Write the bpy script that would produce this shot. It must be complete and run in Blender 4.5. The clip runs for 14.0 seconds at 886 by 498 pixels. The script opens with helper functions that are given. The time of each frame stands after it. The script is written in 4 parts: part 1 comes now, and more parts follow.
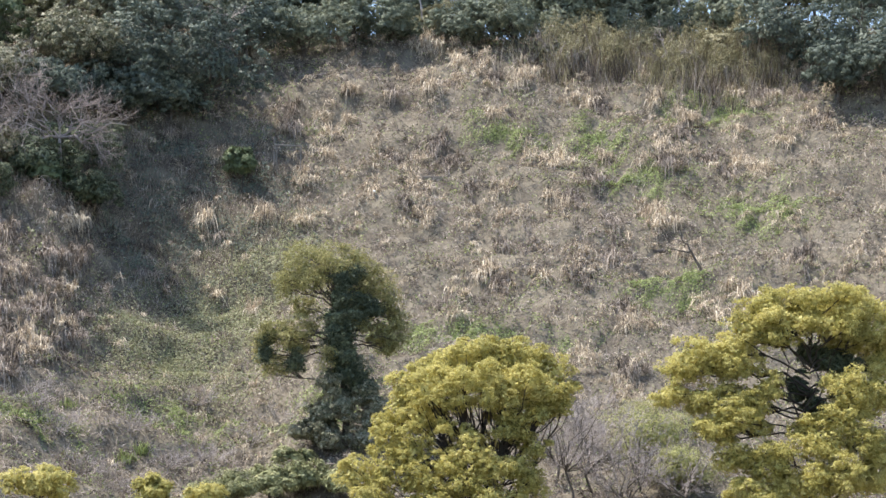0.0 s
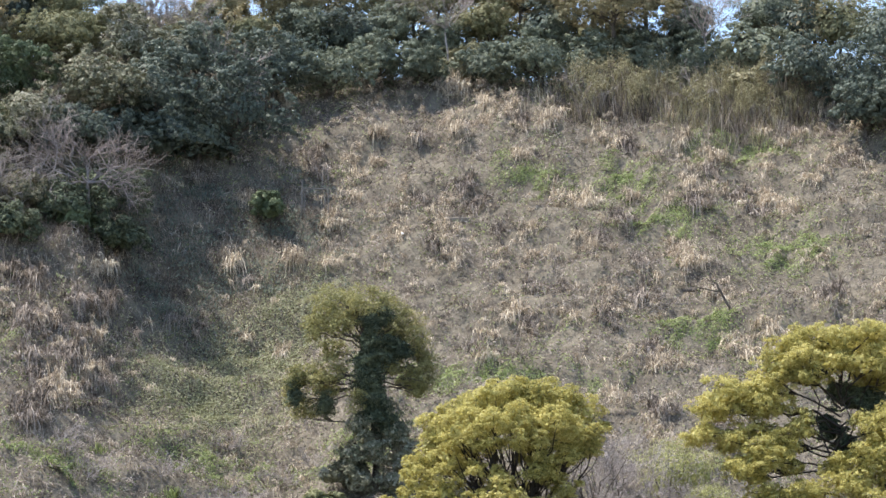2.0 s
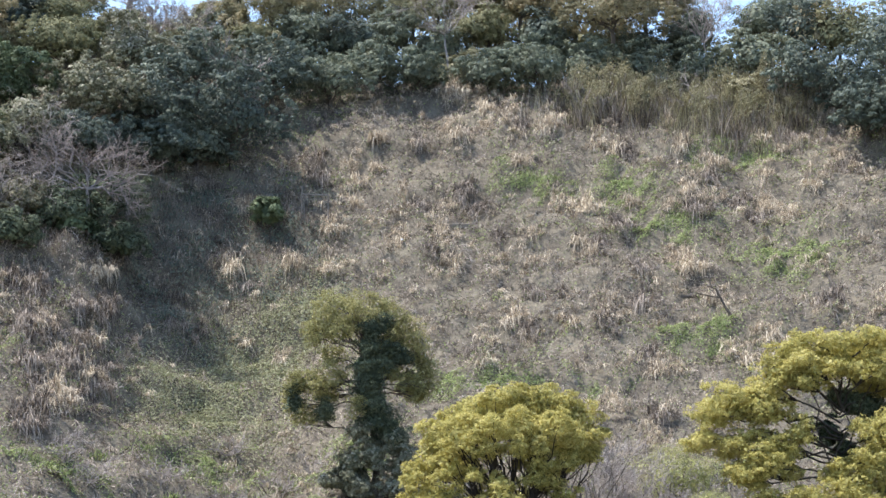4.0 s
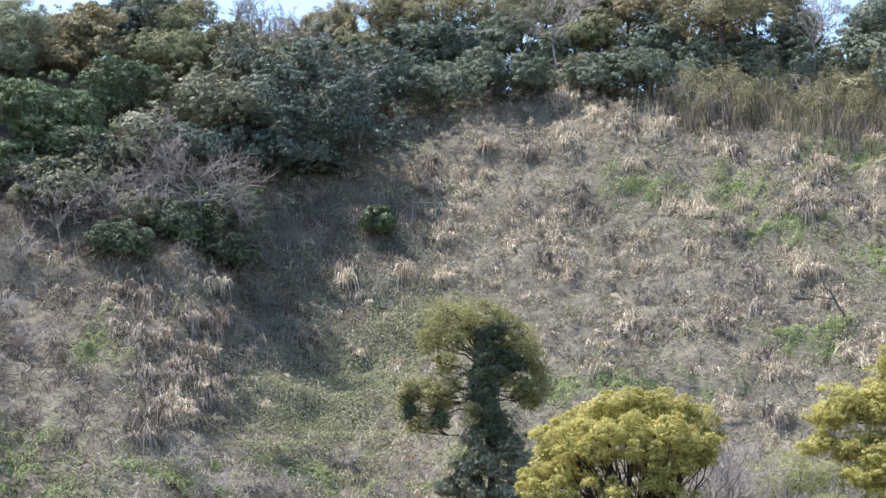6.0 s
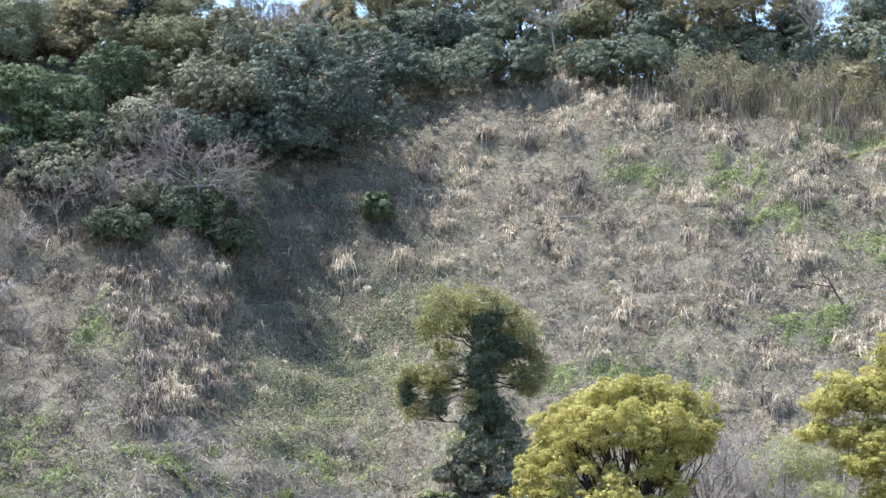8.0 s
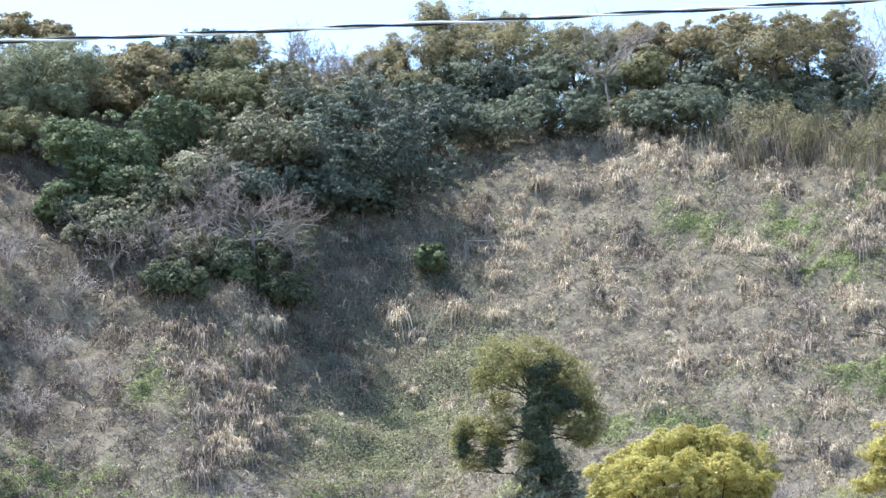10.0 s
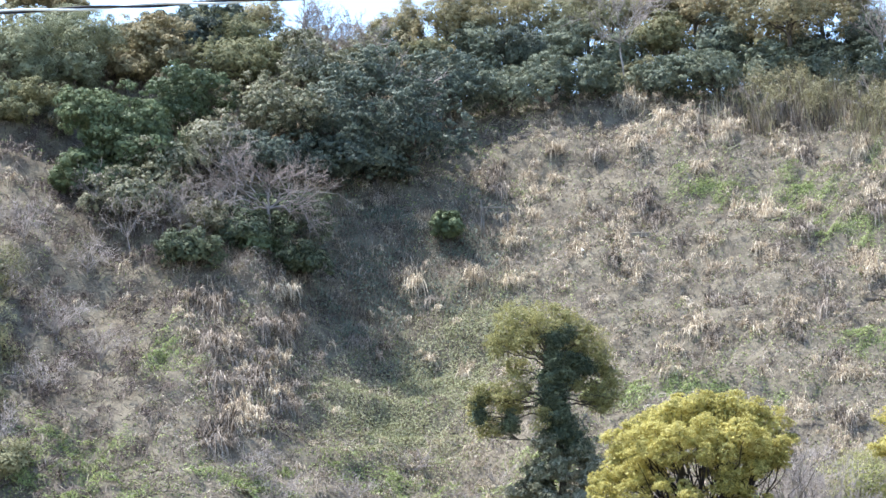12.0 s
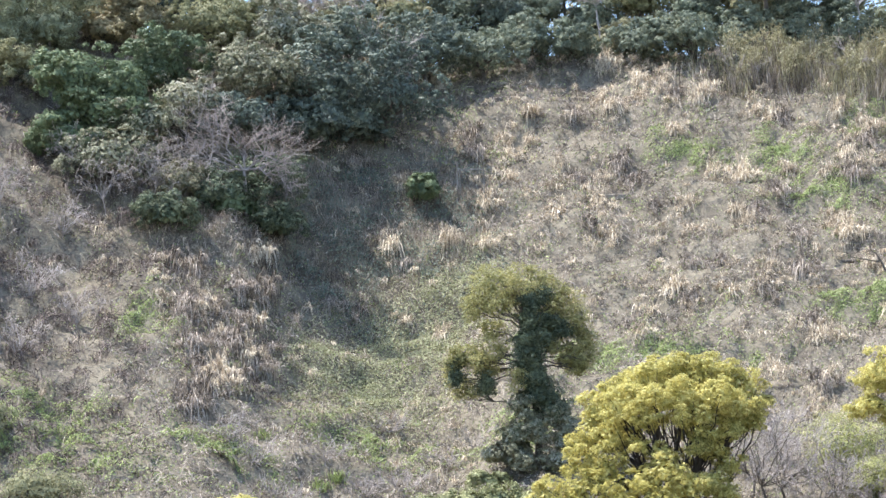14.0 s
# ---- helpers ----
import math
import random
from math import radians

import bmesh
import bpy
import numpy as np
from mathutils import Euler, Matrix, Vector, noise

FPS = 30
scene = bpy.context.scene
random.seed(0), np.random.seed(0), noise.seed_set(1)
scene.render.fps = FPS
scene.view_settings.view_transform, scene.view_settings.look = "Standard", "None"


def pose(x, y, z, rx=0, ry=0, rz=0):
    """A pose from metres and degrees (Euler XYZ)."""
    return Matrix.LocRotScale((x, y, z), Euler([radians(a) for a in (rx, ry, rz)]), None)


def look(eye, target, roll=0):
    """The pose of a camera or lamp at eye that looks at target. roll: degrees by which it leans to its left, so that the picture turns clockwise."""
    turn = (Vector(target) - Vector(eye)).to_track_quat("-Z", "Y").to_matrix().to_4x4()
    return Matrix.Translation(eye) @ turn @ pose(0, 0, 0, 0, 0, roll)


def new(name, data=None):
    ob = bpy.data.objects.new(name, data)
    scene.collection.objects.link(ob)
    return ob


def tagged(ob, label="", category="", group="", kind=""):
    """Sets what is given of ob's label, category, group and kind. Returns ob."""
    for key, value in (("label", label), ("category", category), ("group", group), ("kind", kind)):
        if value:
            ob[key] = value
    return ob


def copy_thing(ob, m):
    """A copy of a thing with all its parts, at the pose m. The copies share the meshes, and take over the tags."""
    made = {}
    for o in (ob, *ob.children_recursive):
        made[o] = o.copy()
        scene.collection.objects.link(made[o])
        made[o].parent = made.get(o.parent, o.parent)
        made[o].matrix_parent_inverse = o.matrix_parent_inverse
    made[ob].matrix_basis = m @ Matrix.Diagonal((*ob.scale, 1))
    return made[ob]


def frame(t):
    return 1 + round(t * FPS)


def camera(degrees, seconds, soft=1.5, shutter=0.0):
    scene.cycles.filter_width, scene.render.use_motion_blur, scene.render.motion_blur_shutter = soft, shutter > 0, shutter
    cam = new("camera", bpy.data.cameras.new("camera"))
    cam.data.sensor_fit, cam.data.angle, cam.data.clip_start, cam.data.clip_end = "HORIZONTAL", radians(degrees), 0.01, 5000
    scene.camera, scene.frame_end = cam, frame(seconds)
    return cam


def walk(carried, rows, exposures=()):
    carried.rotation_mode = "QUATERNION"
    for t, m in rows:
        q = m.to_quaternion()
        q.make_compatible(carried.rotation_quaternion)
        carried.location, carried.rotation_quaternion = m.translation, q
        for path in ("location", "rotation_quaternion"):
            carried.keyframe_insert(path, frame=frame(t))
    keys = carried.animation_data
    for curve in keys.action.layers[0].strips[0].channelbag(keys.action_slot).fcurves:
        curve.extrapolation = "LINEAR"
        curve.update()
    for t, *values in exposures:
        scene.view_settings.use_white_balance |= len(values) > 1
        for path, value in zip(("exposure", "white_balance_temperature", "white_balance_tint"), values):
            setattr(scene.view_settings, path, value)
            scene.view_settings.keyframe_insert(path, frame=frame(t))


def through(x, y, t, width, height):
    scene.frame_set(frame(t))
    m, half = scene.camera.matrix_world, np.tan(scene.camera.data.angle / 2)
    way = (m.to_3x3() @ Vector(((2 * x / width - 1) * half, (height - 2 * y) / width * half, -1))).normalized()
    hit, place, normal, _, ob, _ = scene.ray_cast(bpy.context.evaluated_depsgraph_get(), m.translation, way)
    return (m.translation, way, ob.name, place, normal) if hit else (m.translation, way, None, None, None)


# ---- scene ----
cam = camera(18.5, 14.0, soft=1.5)
EYE = (0.0, 0.0, 1.6)
# seconds, yaw, pitch, roll in degrees: a hand-held long lens that pans and tilts on the spot
ROWS = [
    (0.0, -0.852, 8.410, 0.616),
    (0.5, -0.213, 8.605, 0.399),
    (1.0, 0.151, 8.799, 0.030),
    (1.5, 0.000, 9.000, 0.000),
    (2.0, -0.242, 9.283, 0.112),
    (2.2, -0.327, 9.382, 0.111),
    (4.3, -0.203, 9.424, 0.110),
    (4.5, -0.046, 9.440, 0.030),
    (5.0, 0.701, 9.528, 0.033),
    (5.5, 1.617, 9.599, -0.051),
    (6.0, 2.137, 9.561, -0.454),
    (6.5, 2.372, 9.421, -0.586),
    (7.0, 2.143, 9.251, -0.294),
    (7.2, 2.043, 9.156, -0.283),
    (9.5, 2.797, 10.102, -0.358),
    (10.0, 3.267, 10.373, -0.487),
    (10.5, 3.779, 10.279, -0.706),
    (11.0, 4.172, 10.072, -0.834),
    (11.5, 4.502, 9.917, -0.915),
    (12.0, 3.606, 9.680, -0.811),
    (12.5, 2.618, 9.289, -0.695),
    (13.0, 2.659, 8.770, -1.037),
    (13.5, 2.810, 8.628, -1.115),
    (14.0, 3.108, 8.873, -0.905),
]
walk(cam, [(t, pose(*EYE) @ pose(0, 0, 0, 0, 0, yaw) @ pose(0, 0, 0, 90 + pitch) @ pose(0, 0, 0, 0, 0, roll)) for t, yaw, pitch, roll in ROWS],
     exposures=[(0.0, 1.3, 6650, 13), (2.2, 1.2, 6550, 13), (5.0, 1.26, 6270, 12), (9.5, 1.52, 6080, 9.5), (11.5, 1.56, 6130, 9.5), (12.0, 1.62, 6180, 10.5), (14.0, 1.76, 6340, 11.5)])

# ---- light ----
SUN_TO = Vector((-0.44, 0.09, 0.89)).normalized()
sun = new("sun", bpy.data.lights.new("sun", "SUN"))
sun.data.energy, sun.data.angle, sun.data.color = 4.3, radians(0.6), (1.0, 0.955, 0.885)
sun.matrix_world = look(SUN_TO * 300, (0, 0, 0))
world = bpy.data.worlds.new("sky")
scene.world = world
world.use_nodes = True
sky = world.node_tree.nodes.new("ShaderNodeTexSky")
sky.sky_type, sky.sun_disc = "NISHITA", False
sky.sun_elevation = math.asin(SUN_TO.z)
sky.sun_rotation = math.atan2(SUN_TO.x, SUN_TO.y)
sky.air_density, sky.dust_density, sky.ozone_density = 1.0, 0.6, 1.5
world.node_tree.nodes["Background"].inputs["Strength"].default_value = 0.15
world.node_tree.links.new(sky.outputs[0], world.node_tree.nodes["Background"].inputs["Color"])


# ---- materials ----
def material(name, rough=0.8):
    mat = bpy.data.materials.new(name)
    mat.use_nodes = True
    n, l = mat.node_tree.nodes, mat.node_tree.links
    bsdf = n["Principled BSDF"]
    bsdf.inputs["Roughness"].default_value = rough
    bsdf.inputs["Specular IOR Level"].default_value = 0.15
    return mat, n, l, bsdf


def ramp_node(n, stops):
    ramp = n.new("ShaderNodeValToRGB")
    while len(ramp.color_ramp.elements) < len(stops):
        ramp.color_ramp.elements.new(0.5)
    for e, (at, col) in zip(ramp.color_ramp.elements, stops):
        e.position, e.color = at, (*col, 1)
    return ramp


def leaf_material(name, stops, patch=0.35, through=0.3, rough=0.55, tint=0.12, grain=1.0, size=0.7):
    """Many small pieces: each has its own shade, with drifts of colour over a metre or two and from plant to plant."""
    mat, n, l, bsdf = material(name, rough)
    geo, tex, obj = n.new("ShaderNodeNewGeometry"), n.new("ShaderNodeTexNoise"), n.new("ShaderNodeObjectInfo")
    pos = n.new("ShaderNodeTexCoord")
    l.new(pos.outputs["Object"], tex.inputs["Vector"])
    tex.inputs["Scale"].default_value, tex.inputs["Detail"].default_value = size, 3.0
    mix = n.new("ShaderNodeMath")
    mix.operation = "MULTIPLY_ADD"
    l.new(tex.outputs["Fac"], mix.inputs[0])
    mix.inputs[1].default_value = patch * 2
    mix.inputs[2].default_value = -patch
    each = n.new("ShaderNodeMath")
    each.operation = "MULTIPLY_ADD"
    l.new(geo.outputs["Random Per Island"], each.inputs[0])
    each.inputs[1].default_value, each.inputs[2].default_value = grain, 0.5 - 0.5 * grain
    add = n.new("ShaderNodeMath")
    add.operation = "ADD"
    l.new(mix.outputs[0], add.inputs[0])
    l.new(each.outputs[0], add.inputs[1])
    add2 = n.new("ShaderNodeMath")
    add2.operation = "MULTIPLY_ADD"
    l.new(obj.outputs["Random"], add2.inputs[0])
    add2.inputs[1].default_value = tint * 2
    l.new(add.outputs[0], add2.inputs[2])
    sub = n.new("ShaderNodeMath")
    sub.operation = "SUBTRACT"
    sub.inputs[1].default_value = tint
    l.new(add2.outputs[0], sub.inputs[0])
    ramp = ramp_node(n, stops)
    l.new(sub.outputs[0], ramp.inputs[0])
    l.new(ramp.outputs[0], bsdf.inputs["Base Color"])
    if through:
        tr, sh = n.new("ShaderNodeBsdfTranslucent"), n.new("ShaderNodeMixShader")
        l.new(ramp.outputs[0], tr.inputs["Color"])
        sh.inputs[0].default_value = through
        l.new(bsdf.outputs[0], sh.inputs[1])
        l.new(tr.outputs[0], sh.inputs[2])
        l.new(sh.outputs[0], n["Material Output"].inputs["Surface"])
    return mat


def rough_material(name, stops, scale, bump=0.4, rough=0.85, stretch=(1, 1, 1)):
    """A solid surface with grain at two scales and relief."""
    mat, n, l, bsdf = material(name, rough)
    pos, mapping = n.new("ShaderNodeTexCoord"), n.new("ShaderNodeMapping")
    mapping.inputs["Scale"].default_value = stretch
    l.new(pos.outputs["Object"], mapping.inputs["Vector"])
    big, fine, mixed = n.new("ShaderNodeTexNoise"), n.new("ShaderNodeTexNoise"), n.new("ShaderNodeMath")
    big.inputs["Scale"].default_value, fine.inputs["Scale"].default_value = scale, scale * 9
    big.inputs["Detail"].default_value = fine.inputs["Detail"].default_value = 5
    for tex in (big, fine):
        l.new(mapping.outputs[0], tex.inputs["Vector"])
    mixed.operation = "MULTIPLY_ADD"
    l.new(fine.outputs["Fac"], mixed.inputs[0])
    mixed.inputs[1].default_value = 0.7
    half = n.new("ShaderNodeMath")
    half.operation = "MULTIPLY"
    half.inputs[1].default_value = 0.7
    l.new(big.outputs["Fac"], half.inputs[0])
    l.new(half.outputs[0], mixed.inputs[2])
    ramp = ramp_node(n, stops)
    l.new(mixed.outputs[0], ramp.inputs[0])
    l.new(ramp.outputs[0], bsdf.inputs["Base Color"])
    if bump:
        b = n.new("ShaderNodeBump")
        b.inputs["Strength"].default_value, b.inputs["Distance"].default_value = bump, 0.05
        l.new(fine.outputs["Fac"], b.inputs["Height"])
        l.new(b.outputs[0], bsdf.inputs["Normal"])
    return mat


SOIL = rough_material("soil", [(0.4, (0.035, 0.028, 0.022)), (0.6, (0.10, 0.085, 0.065)), (0.8, (0.17, 0.15, 0.11))], 0.9, 1.0)
BARK = rough_material("bark", [(0.4, (0.035, 0.03, 0.025)), (0.75, (0.11, 0.095, 0.08))], 2.0, 0.8, stretch=(1, 1, 0.2))
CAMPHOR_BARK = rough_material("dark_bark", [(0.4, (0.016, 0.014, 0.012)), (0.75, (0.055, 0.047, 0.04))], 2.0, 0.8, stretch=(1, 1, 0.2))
GREY_BARK = rough_material("pale_bark", [(0.4, (0.14, 0.12, 0.115)), (0.75, (0.3, 0.265, 0.25))], 2.5, 0.5, stretch=(1, 1, 0.2))
TWIG = rough_material("twig_bark", [(0.4, (0.15, 0.13, 0.12)), (0.75, (0.32, 0.285, 0.265))], 2.5, 0.3, stretch=(1, 1, 0.2))
MAUVE_TWIG = rough_material("mauve_twig_bark", [(0.4, (0.11, 0.092, 0.085)), (0.75, (0.24, 0.205, 0.19))], 2.5, 0.3, stretch=(1, 1, 0.2))
CAMPHOR = leaf_material("camphor_leaves", [(0.0, (0.2, 0.185, 0.06)), (0.3, (0.4, 0.365, 0.115)), (0.75, (0.52, 0.465, 0.165)), (1.0, (0.62, 0.55, 0.23))], through=0.42, grain=0.8)
OLIVE = leaf_material("olive_leaves", [(0.0, (0.10, 0.105, 0.045)), (0.4, (0.235, 0.23, 0.095)), (0.8, (0.37, 0.34, 0.145)), (1.0, (0.44, 0.385, 0.17))], through=0.38, grain=0.7)
# bronze foliage, its colours also dulled for the haze over the ridge
BROWN = leaf_material("bronze_leaves", [(0.0, (0.138, 0.138, 0.086)), (0.4, (0.247, 0.224, 0.132)), (0.8, (0.380, 0.310, 0.184)), (1.0, (0.448, 0.356, 0.213))], grain=0.45)
DARK = leaf_material("dark_leaves", [(0.0, (0.045, 0.058, 0.05)), (0.5, (0.12, 0.146, 0.114)), (0.85, (0.22, 0.244, 0.175)), (1.0, (0.33, 0.33, 0.235))], through=0.12, rough=0.6, grain=0.45, tint=0.2)
# the dark leaves again, lowered in tone to give some crowns their shade
DARK_SHADED = leaf_material("shaded_dark_leaves", [(0.0, (0.032, 0.044, 0.04)), (0.5, (0.085, 0.108, 0.088)), (0.85, (0.16, 0.185, 0.135)), (1.0, (0.26, 0.27, 0.19))], through=0.1, rough=0.55, grain=0.45, tint=0.2)
GREEN = leaf_material("green_leaves", [(0.0, (0.05, 0.07, 0.045)), (0.5, (0.115, 0.15, 0.08)), (0.9, (0.2, 0.235, 0.115)), (1.0, (0.3, 0.32, 0.15))], through=0.15, rough=0.6, grain=0.45)
VINE = leaf_material("vine_leaves", [(0.0, (0.086, 0.098, 0.060)), (0.4, (0.178, 0.184, 0.115)), (0.8, (0.299, 0.287, 0.201)), (1.0, (0.414, 0.385, 0.299))], through=0.2, grain=0.9)
MURKY = leaf_material("murky_leaves", [(0.0, (0.06, 0.065, 0.04)), (0.5, (0.14, 0.14, 0.085)), (1.0, (0.30, 0.27, 0.18))], through=0.15, grain=0.8)
BROWN_STEM = leaf_material("brown_stems", [(0.0, (0.034, 0.026, 0.023)), (0.5, (0.1, 0.078, 0.069)), (1.0, (0.27, 0.218, 0.19))], patch=0.7, through=0.1, grain=1.0)
# evergreen leaves paled in the base colour to give the ridge its haze
HAZY_RIDGE_LEAF = leaf_material("hazy_ridge_leaves", [(0.0, (0.075, 0.095, 0.075)), (0.5, (0.17, 0.195, 0.14)), (0.85, (0.26, 0.275, 0.185)), (1.0, (0.33, 0.32, 0.23))], through=0.2, rough=0.65, grain=0.5)
SAGE = leaf_material("sage_leaves", [(0.0, (0.102, 0.114, 0.054)), (0.5, (0.216, 0.228, 0.108)), (1.0, (0.384, 0.372, 0.192))], through=0.15, grain=0.8)
IVY = leaf_material("ivy_leaves", [(0.0, (0.030, 0.043, 0.030)), (0.5, (0.074, 0.095, 0.059)), (1.0, (0.162, 0.182, 0.108))], through=0.1, rough=0.7, grain=0.8)
SPROUT = leaf_material("sprouting_leaves", [(0.0, (0.18, 0.19, 0.07)), (0.5, (0.32, 0.33, 0.13)), (1.0, (0.45, 0.44, 0.2))], through=0.3, grain=0.8)
STRAW = leaf_material("straw", [(0.0, (0.17, 0.135, 0.098)), (0.45, (0.42, 0.35, 0.258)), (1.0, (0.76, 0.67, 0.52))], patch=0.7, through=0.25, tint=0.2, grain=1.0)
STALK = leaf_material("dry_stalks", [(0.0, (0.054, 0.045, 0.037)), (0.5, (0.205, 0.171, 0.141)), (1.0, (0.465, 0.402, 0.335))], patch=0.8, through=0.18, grain=1.0, size=0.4)
LITTER = leaf_material("dry_litter", [(0.0, (0.088, 0.075, 0.057)), (0.5, (0.211, 0.176, 0.141)), (1.0, (0.370, 0.326, 0.264))], patch=0.4, through=0.1)
KUDZU = leaf_material("creeper_leaves", [(0.0, (0.10, 0.125, 0.045)), (0.5, (0.205, 0.258, 0.09)), (1.0, (0.36, 0.4, 0.165))], patch=0.5, through=0.2)
PALE_CREEPER = leaf_material("pale_creeper_leaves", [(0.0, (0.17, 0.18, 0.09)), (0.5, (0.29, 0.295, 0.165)), (1.0, (0.43, 0.41, 0.27))], patch=0.4, through=0.2, grain=0.7)
REED = leaf_material("reed_leaves", [(0.0, (0.12, 0.11, 0.06)), (0.5, (0.27, 0.25, 0.14)), (1.0, (0.46, 0.415, 0.27))], patch=0.5, through=0.25, grain=0.9)

# olive leaves, darks raised and brights lowered: distance haze put into the colour
HAZY_RIDGE_OLIVE = leaf_material("hazy_ridge_olive_leaves", [(0.0, (0.13, 0.135, 0.085)), (0.5, (0.23, 0.225, 0.135)), (1.0, (0.36, 0.325, 0.2))], through=0.25, rough=0.75, grain=0.45)
GOLDEN = leaf_material("golden_olive_leaves", [(0.0, (0.15, 0.142, 0.085)), (0.5, (0.29, 0.265, 0.155)), (1.0, (0.42, 0.365, 0.23))], through=0.35, rough=0.75, grain=0.45)
FEATHER = leaf_material("feathery_leaves", [(0.0, (0.108, 0.126, 0.084)), (0.5, (0.210, 0.228, 0.144)), (1.0, (0.360, 0.360, 0.228))], through=0.2, rough=0.7, grain=0.45)
WOOD_OLIVE = leaf_material("wood_olive_leaves", [(0.0, (0.084, 0.096, 0.054)), (0.5, (0.204, 0.206, 0.114)), (1.0, (0.384, 0.342, 0.192))], through=0.2, rough=0.75, grain=0.45)

# ---- terrain ----
def waves(x, y, size, seed):
    """Smooth uneven relief between about -1 and 1, with that wavelength."""
    r = np.random.RandomState(seed)
    out = 0
    for _ in range(7):
        a, k, ph = r.uniform(0, 6.283), 6.283 / (size * r.uniform(0.6, 1.6)), r.uniform(0, 6.283)
        out = out + np.sin(k * (x * np.cos(a) + y * np.sin(a)) + ph)
    return out / 3.2


PROFILE_Y = (-4000, 112, 122, 140, 152, 164, 178, 188, 194, 205, 240, 330, 4000)
PROFILE_Z = (0, 0, 2.2, 9.0, 15.5, 23.6, 34.6, 43.0, 45.6, 47.5, 46, 20, 15)


def smooth(a, b, v):
    v = np.clip((v - a) / (b - a), 0, 1)
    return v * v * (3 - 2 * v)


def height(x, y):
    """The ground: flat by the road, then a bowl-shaped hillside with a spur on its western side and faint old terraces."""
    x, y = np.asarray(x, float), np.asarray(y, float)
    spur = 8.5 * smooth(-10, -27, x) + 9.0 * smooth(-27, -48, x) + 5.0 * smooth(18, 45, x)
    q = y + spur
    z = sum(np.interp(q + d, PROFILE_Y, PROFILE_Z) for d in (-4, -2, 0, 2, 4)) / 5
    w = y + 0.45 * (x + 14)
    z = z - 2.8 * smooth(175, 166, w) * smooth(141, 163, w) * smooth(-22, -17, x) * smooth(-4, -9, x)
    on = smooth(118, 135, q) * smooth(215, 195, q)
    z = z + on * (0.24 * (np.sin(6.283 * z / 3.9 + 1.2 * waves(x, y, 30, 3)) + 0.4 * np.sin(12.566 * z / 3.9 + 2.4 * waves(x, y, 30, 3))) + (0.5 + 0.5 * smooth(-23, -30, x)) * waves(x, y, 9, 1) + 0.27 * waves(x, y, 2.6, 2))
    return z


# ---- mesh helpers ----
def grid_mesh(name, verts, quads):
    me = bpy.data.meshes.new(name)
    verts, quads = np.asarray(verts, np.float32).reshape(-1, 3), np.asarray(quads, np.int32)
    quads = quads.reshape(-1, quads.shape[-1])
    me.vertices.add(len(verts))
    me.vertices.foreach_set("co", verts.ravel())
    me.loops.add(quads.size)
    me.loops.foreach_set("vertex_index", quads.ravel())
    me.polygons.add(len(quads))
    me.polygons.foreach_set("loop_start", np.arange(0, quads.size, quads.shape[1], dtype=np.int32))
    me.update(calc_edges=True)
    return me


def part(name, me, mat, parent=None, label="", flat=True):
    """One mesh object, under a thing or a part where one is given."""
    if not me.materials:
        me.materials.append(mat)
    if not flat:
        me.polygons.foreach_set("use_smooth", [True] * len(me.polygons))
    ob = new(name, me)
    ob.parent = parent
    if label:
        ob["label"] = label
    return ob


def unit(v):
    return v / np.maximum(np.linalg.norm(v, axis=-1, keepdims=True), 1e-9)


def leaves_mesh(name, at, out, size, r, wide=0.5, random_turn=1.0):
    """One pointed leaf at each place, facing roughly outwards."""
    n = len(at)
    size = np.broadcast_to(np.asarray(size, float), (n,))[:, None] * r.uniform(0.6, 1.35, (n, 1))
    normal = unit(unit(out) + random_turn * r.normal(0, 0.6, (n, 3)))
    along = unit(np.cross(normal, r.normal(0, 1, (n, 3))))
    side = np.cross(normal, along)
    v = np.empty((n, 3, 3))
    v[:, 0] = at - along * size * 0.5 + side * size * wide * 0.5
    v[:, 1] = at - along * size * 0.5 - side * size * wide * 0.5
    v[:, 2] = at + along * size * 0.6
    return grid_mesh(name, v, np.arange(n * 3).reshape(n, 3))


def blade_points(base, up, lean, length, width, r, steps=3, droop=0.9):
    """Arching ribbons: corners of shape (n, steps + 1, 2, 3)."""
    n = len(base)
    length, width = length.reshape(n, 1), width.reshape(n, 1)
    side = unit(np.cross(up, lean) + r.normal(0, 0.35, (n, 3)))
    v = np.empty((n, steps + 1, 2, 3))
    for k in range(steps + 1):
        s = k / steps
        mid = base + up * length * (s - droop * (0.25 * s ** 2 + 1.05 * s ** 2.6)) + lean * length * (0.15 * s + 0.6 * droop * s ** 1.5)
        w = side * width * (0.5 if k < steps else 0.12) * (0.8 + 0.4 * s * (1 - s))
        v[:, k, 0], v[:, k, 1] = mid - w, mid + w
    return v


def ribbon_mesh(name, v):
    n, k = v.shape[0], v.shape[1] - 1
    first = (np.arange(n) * (k + 1) * 2)[:, None] + np.arange(k)[None] * 2
    quads = np.stack([first, first + 1, first + 3, first + 2], -1)
    return grid_mesh(name, v, quads)


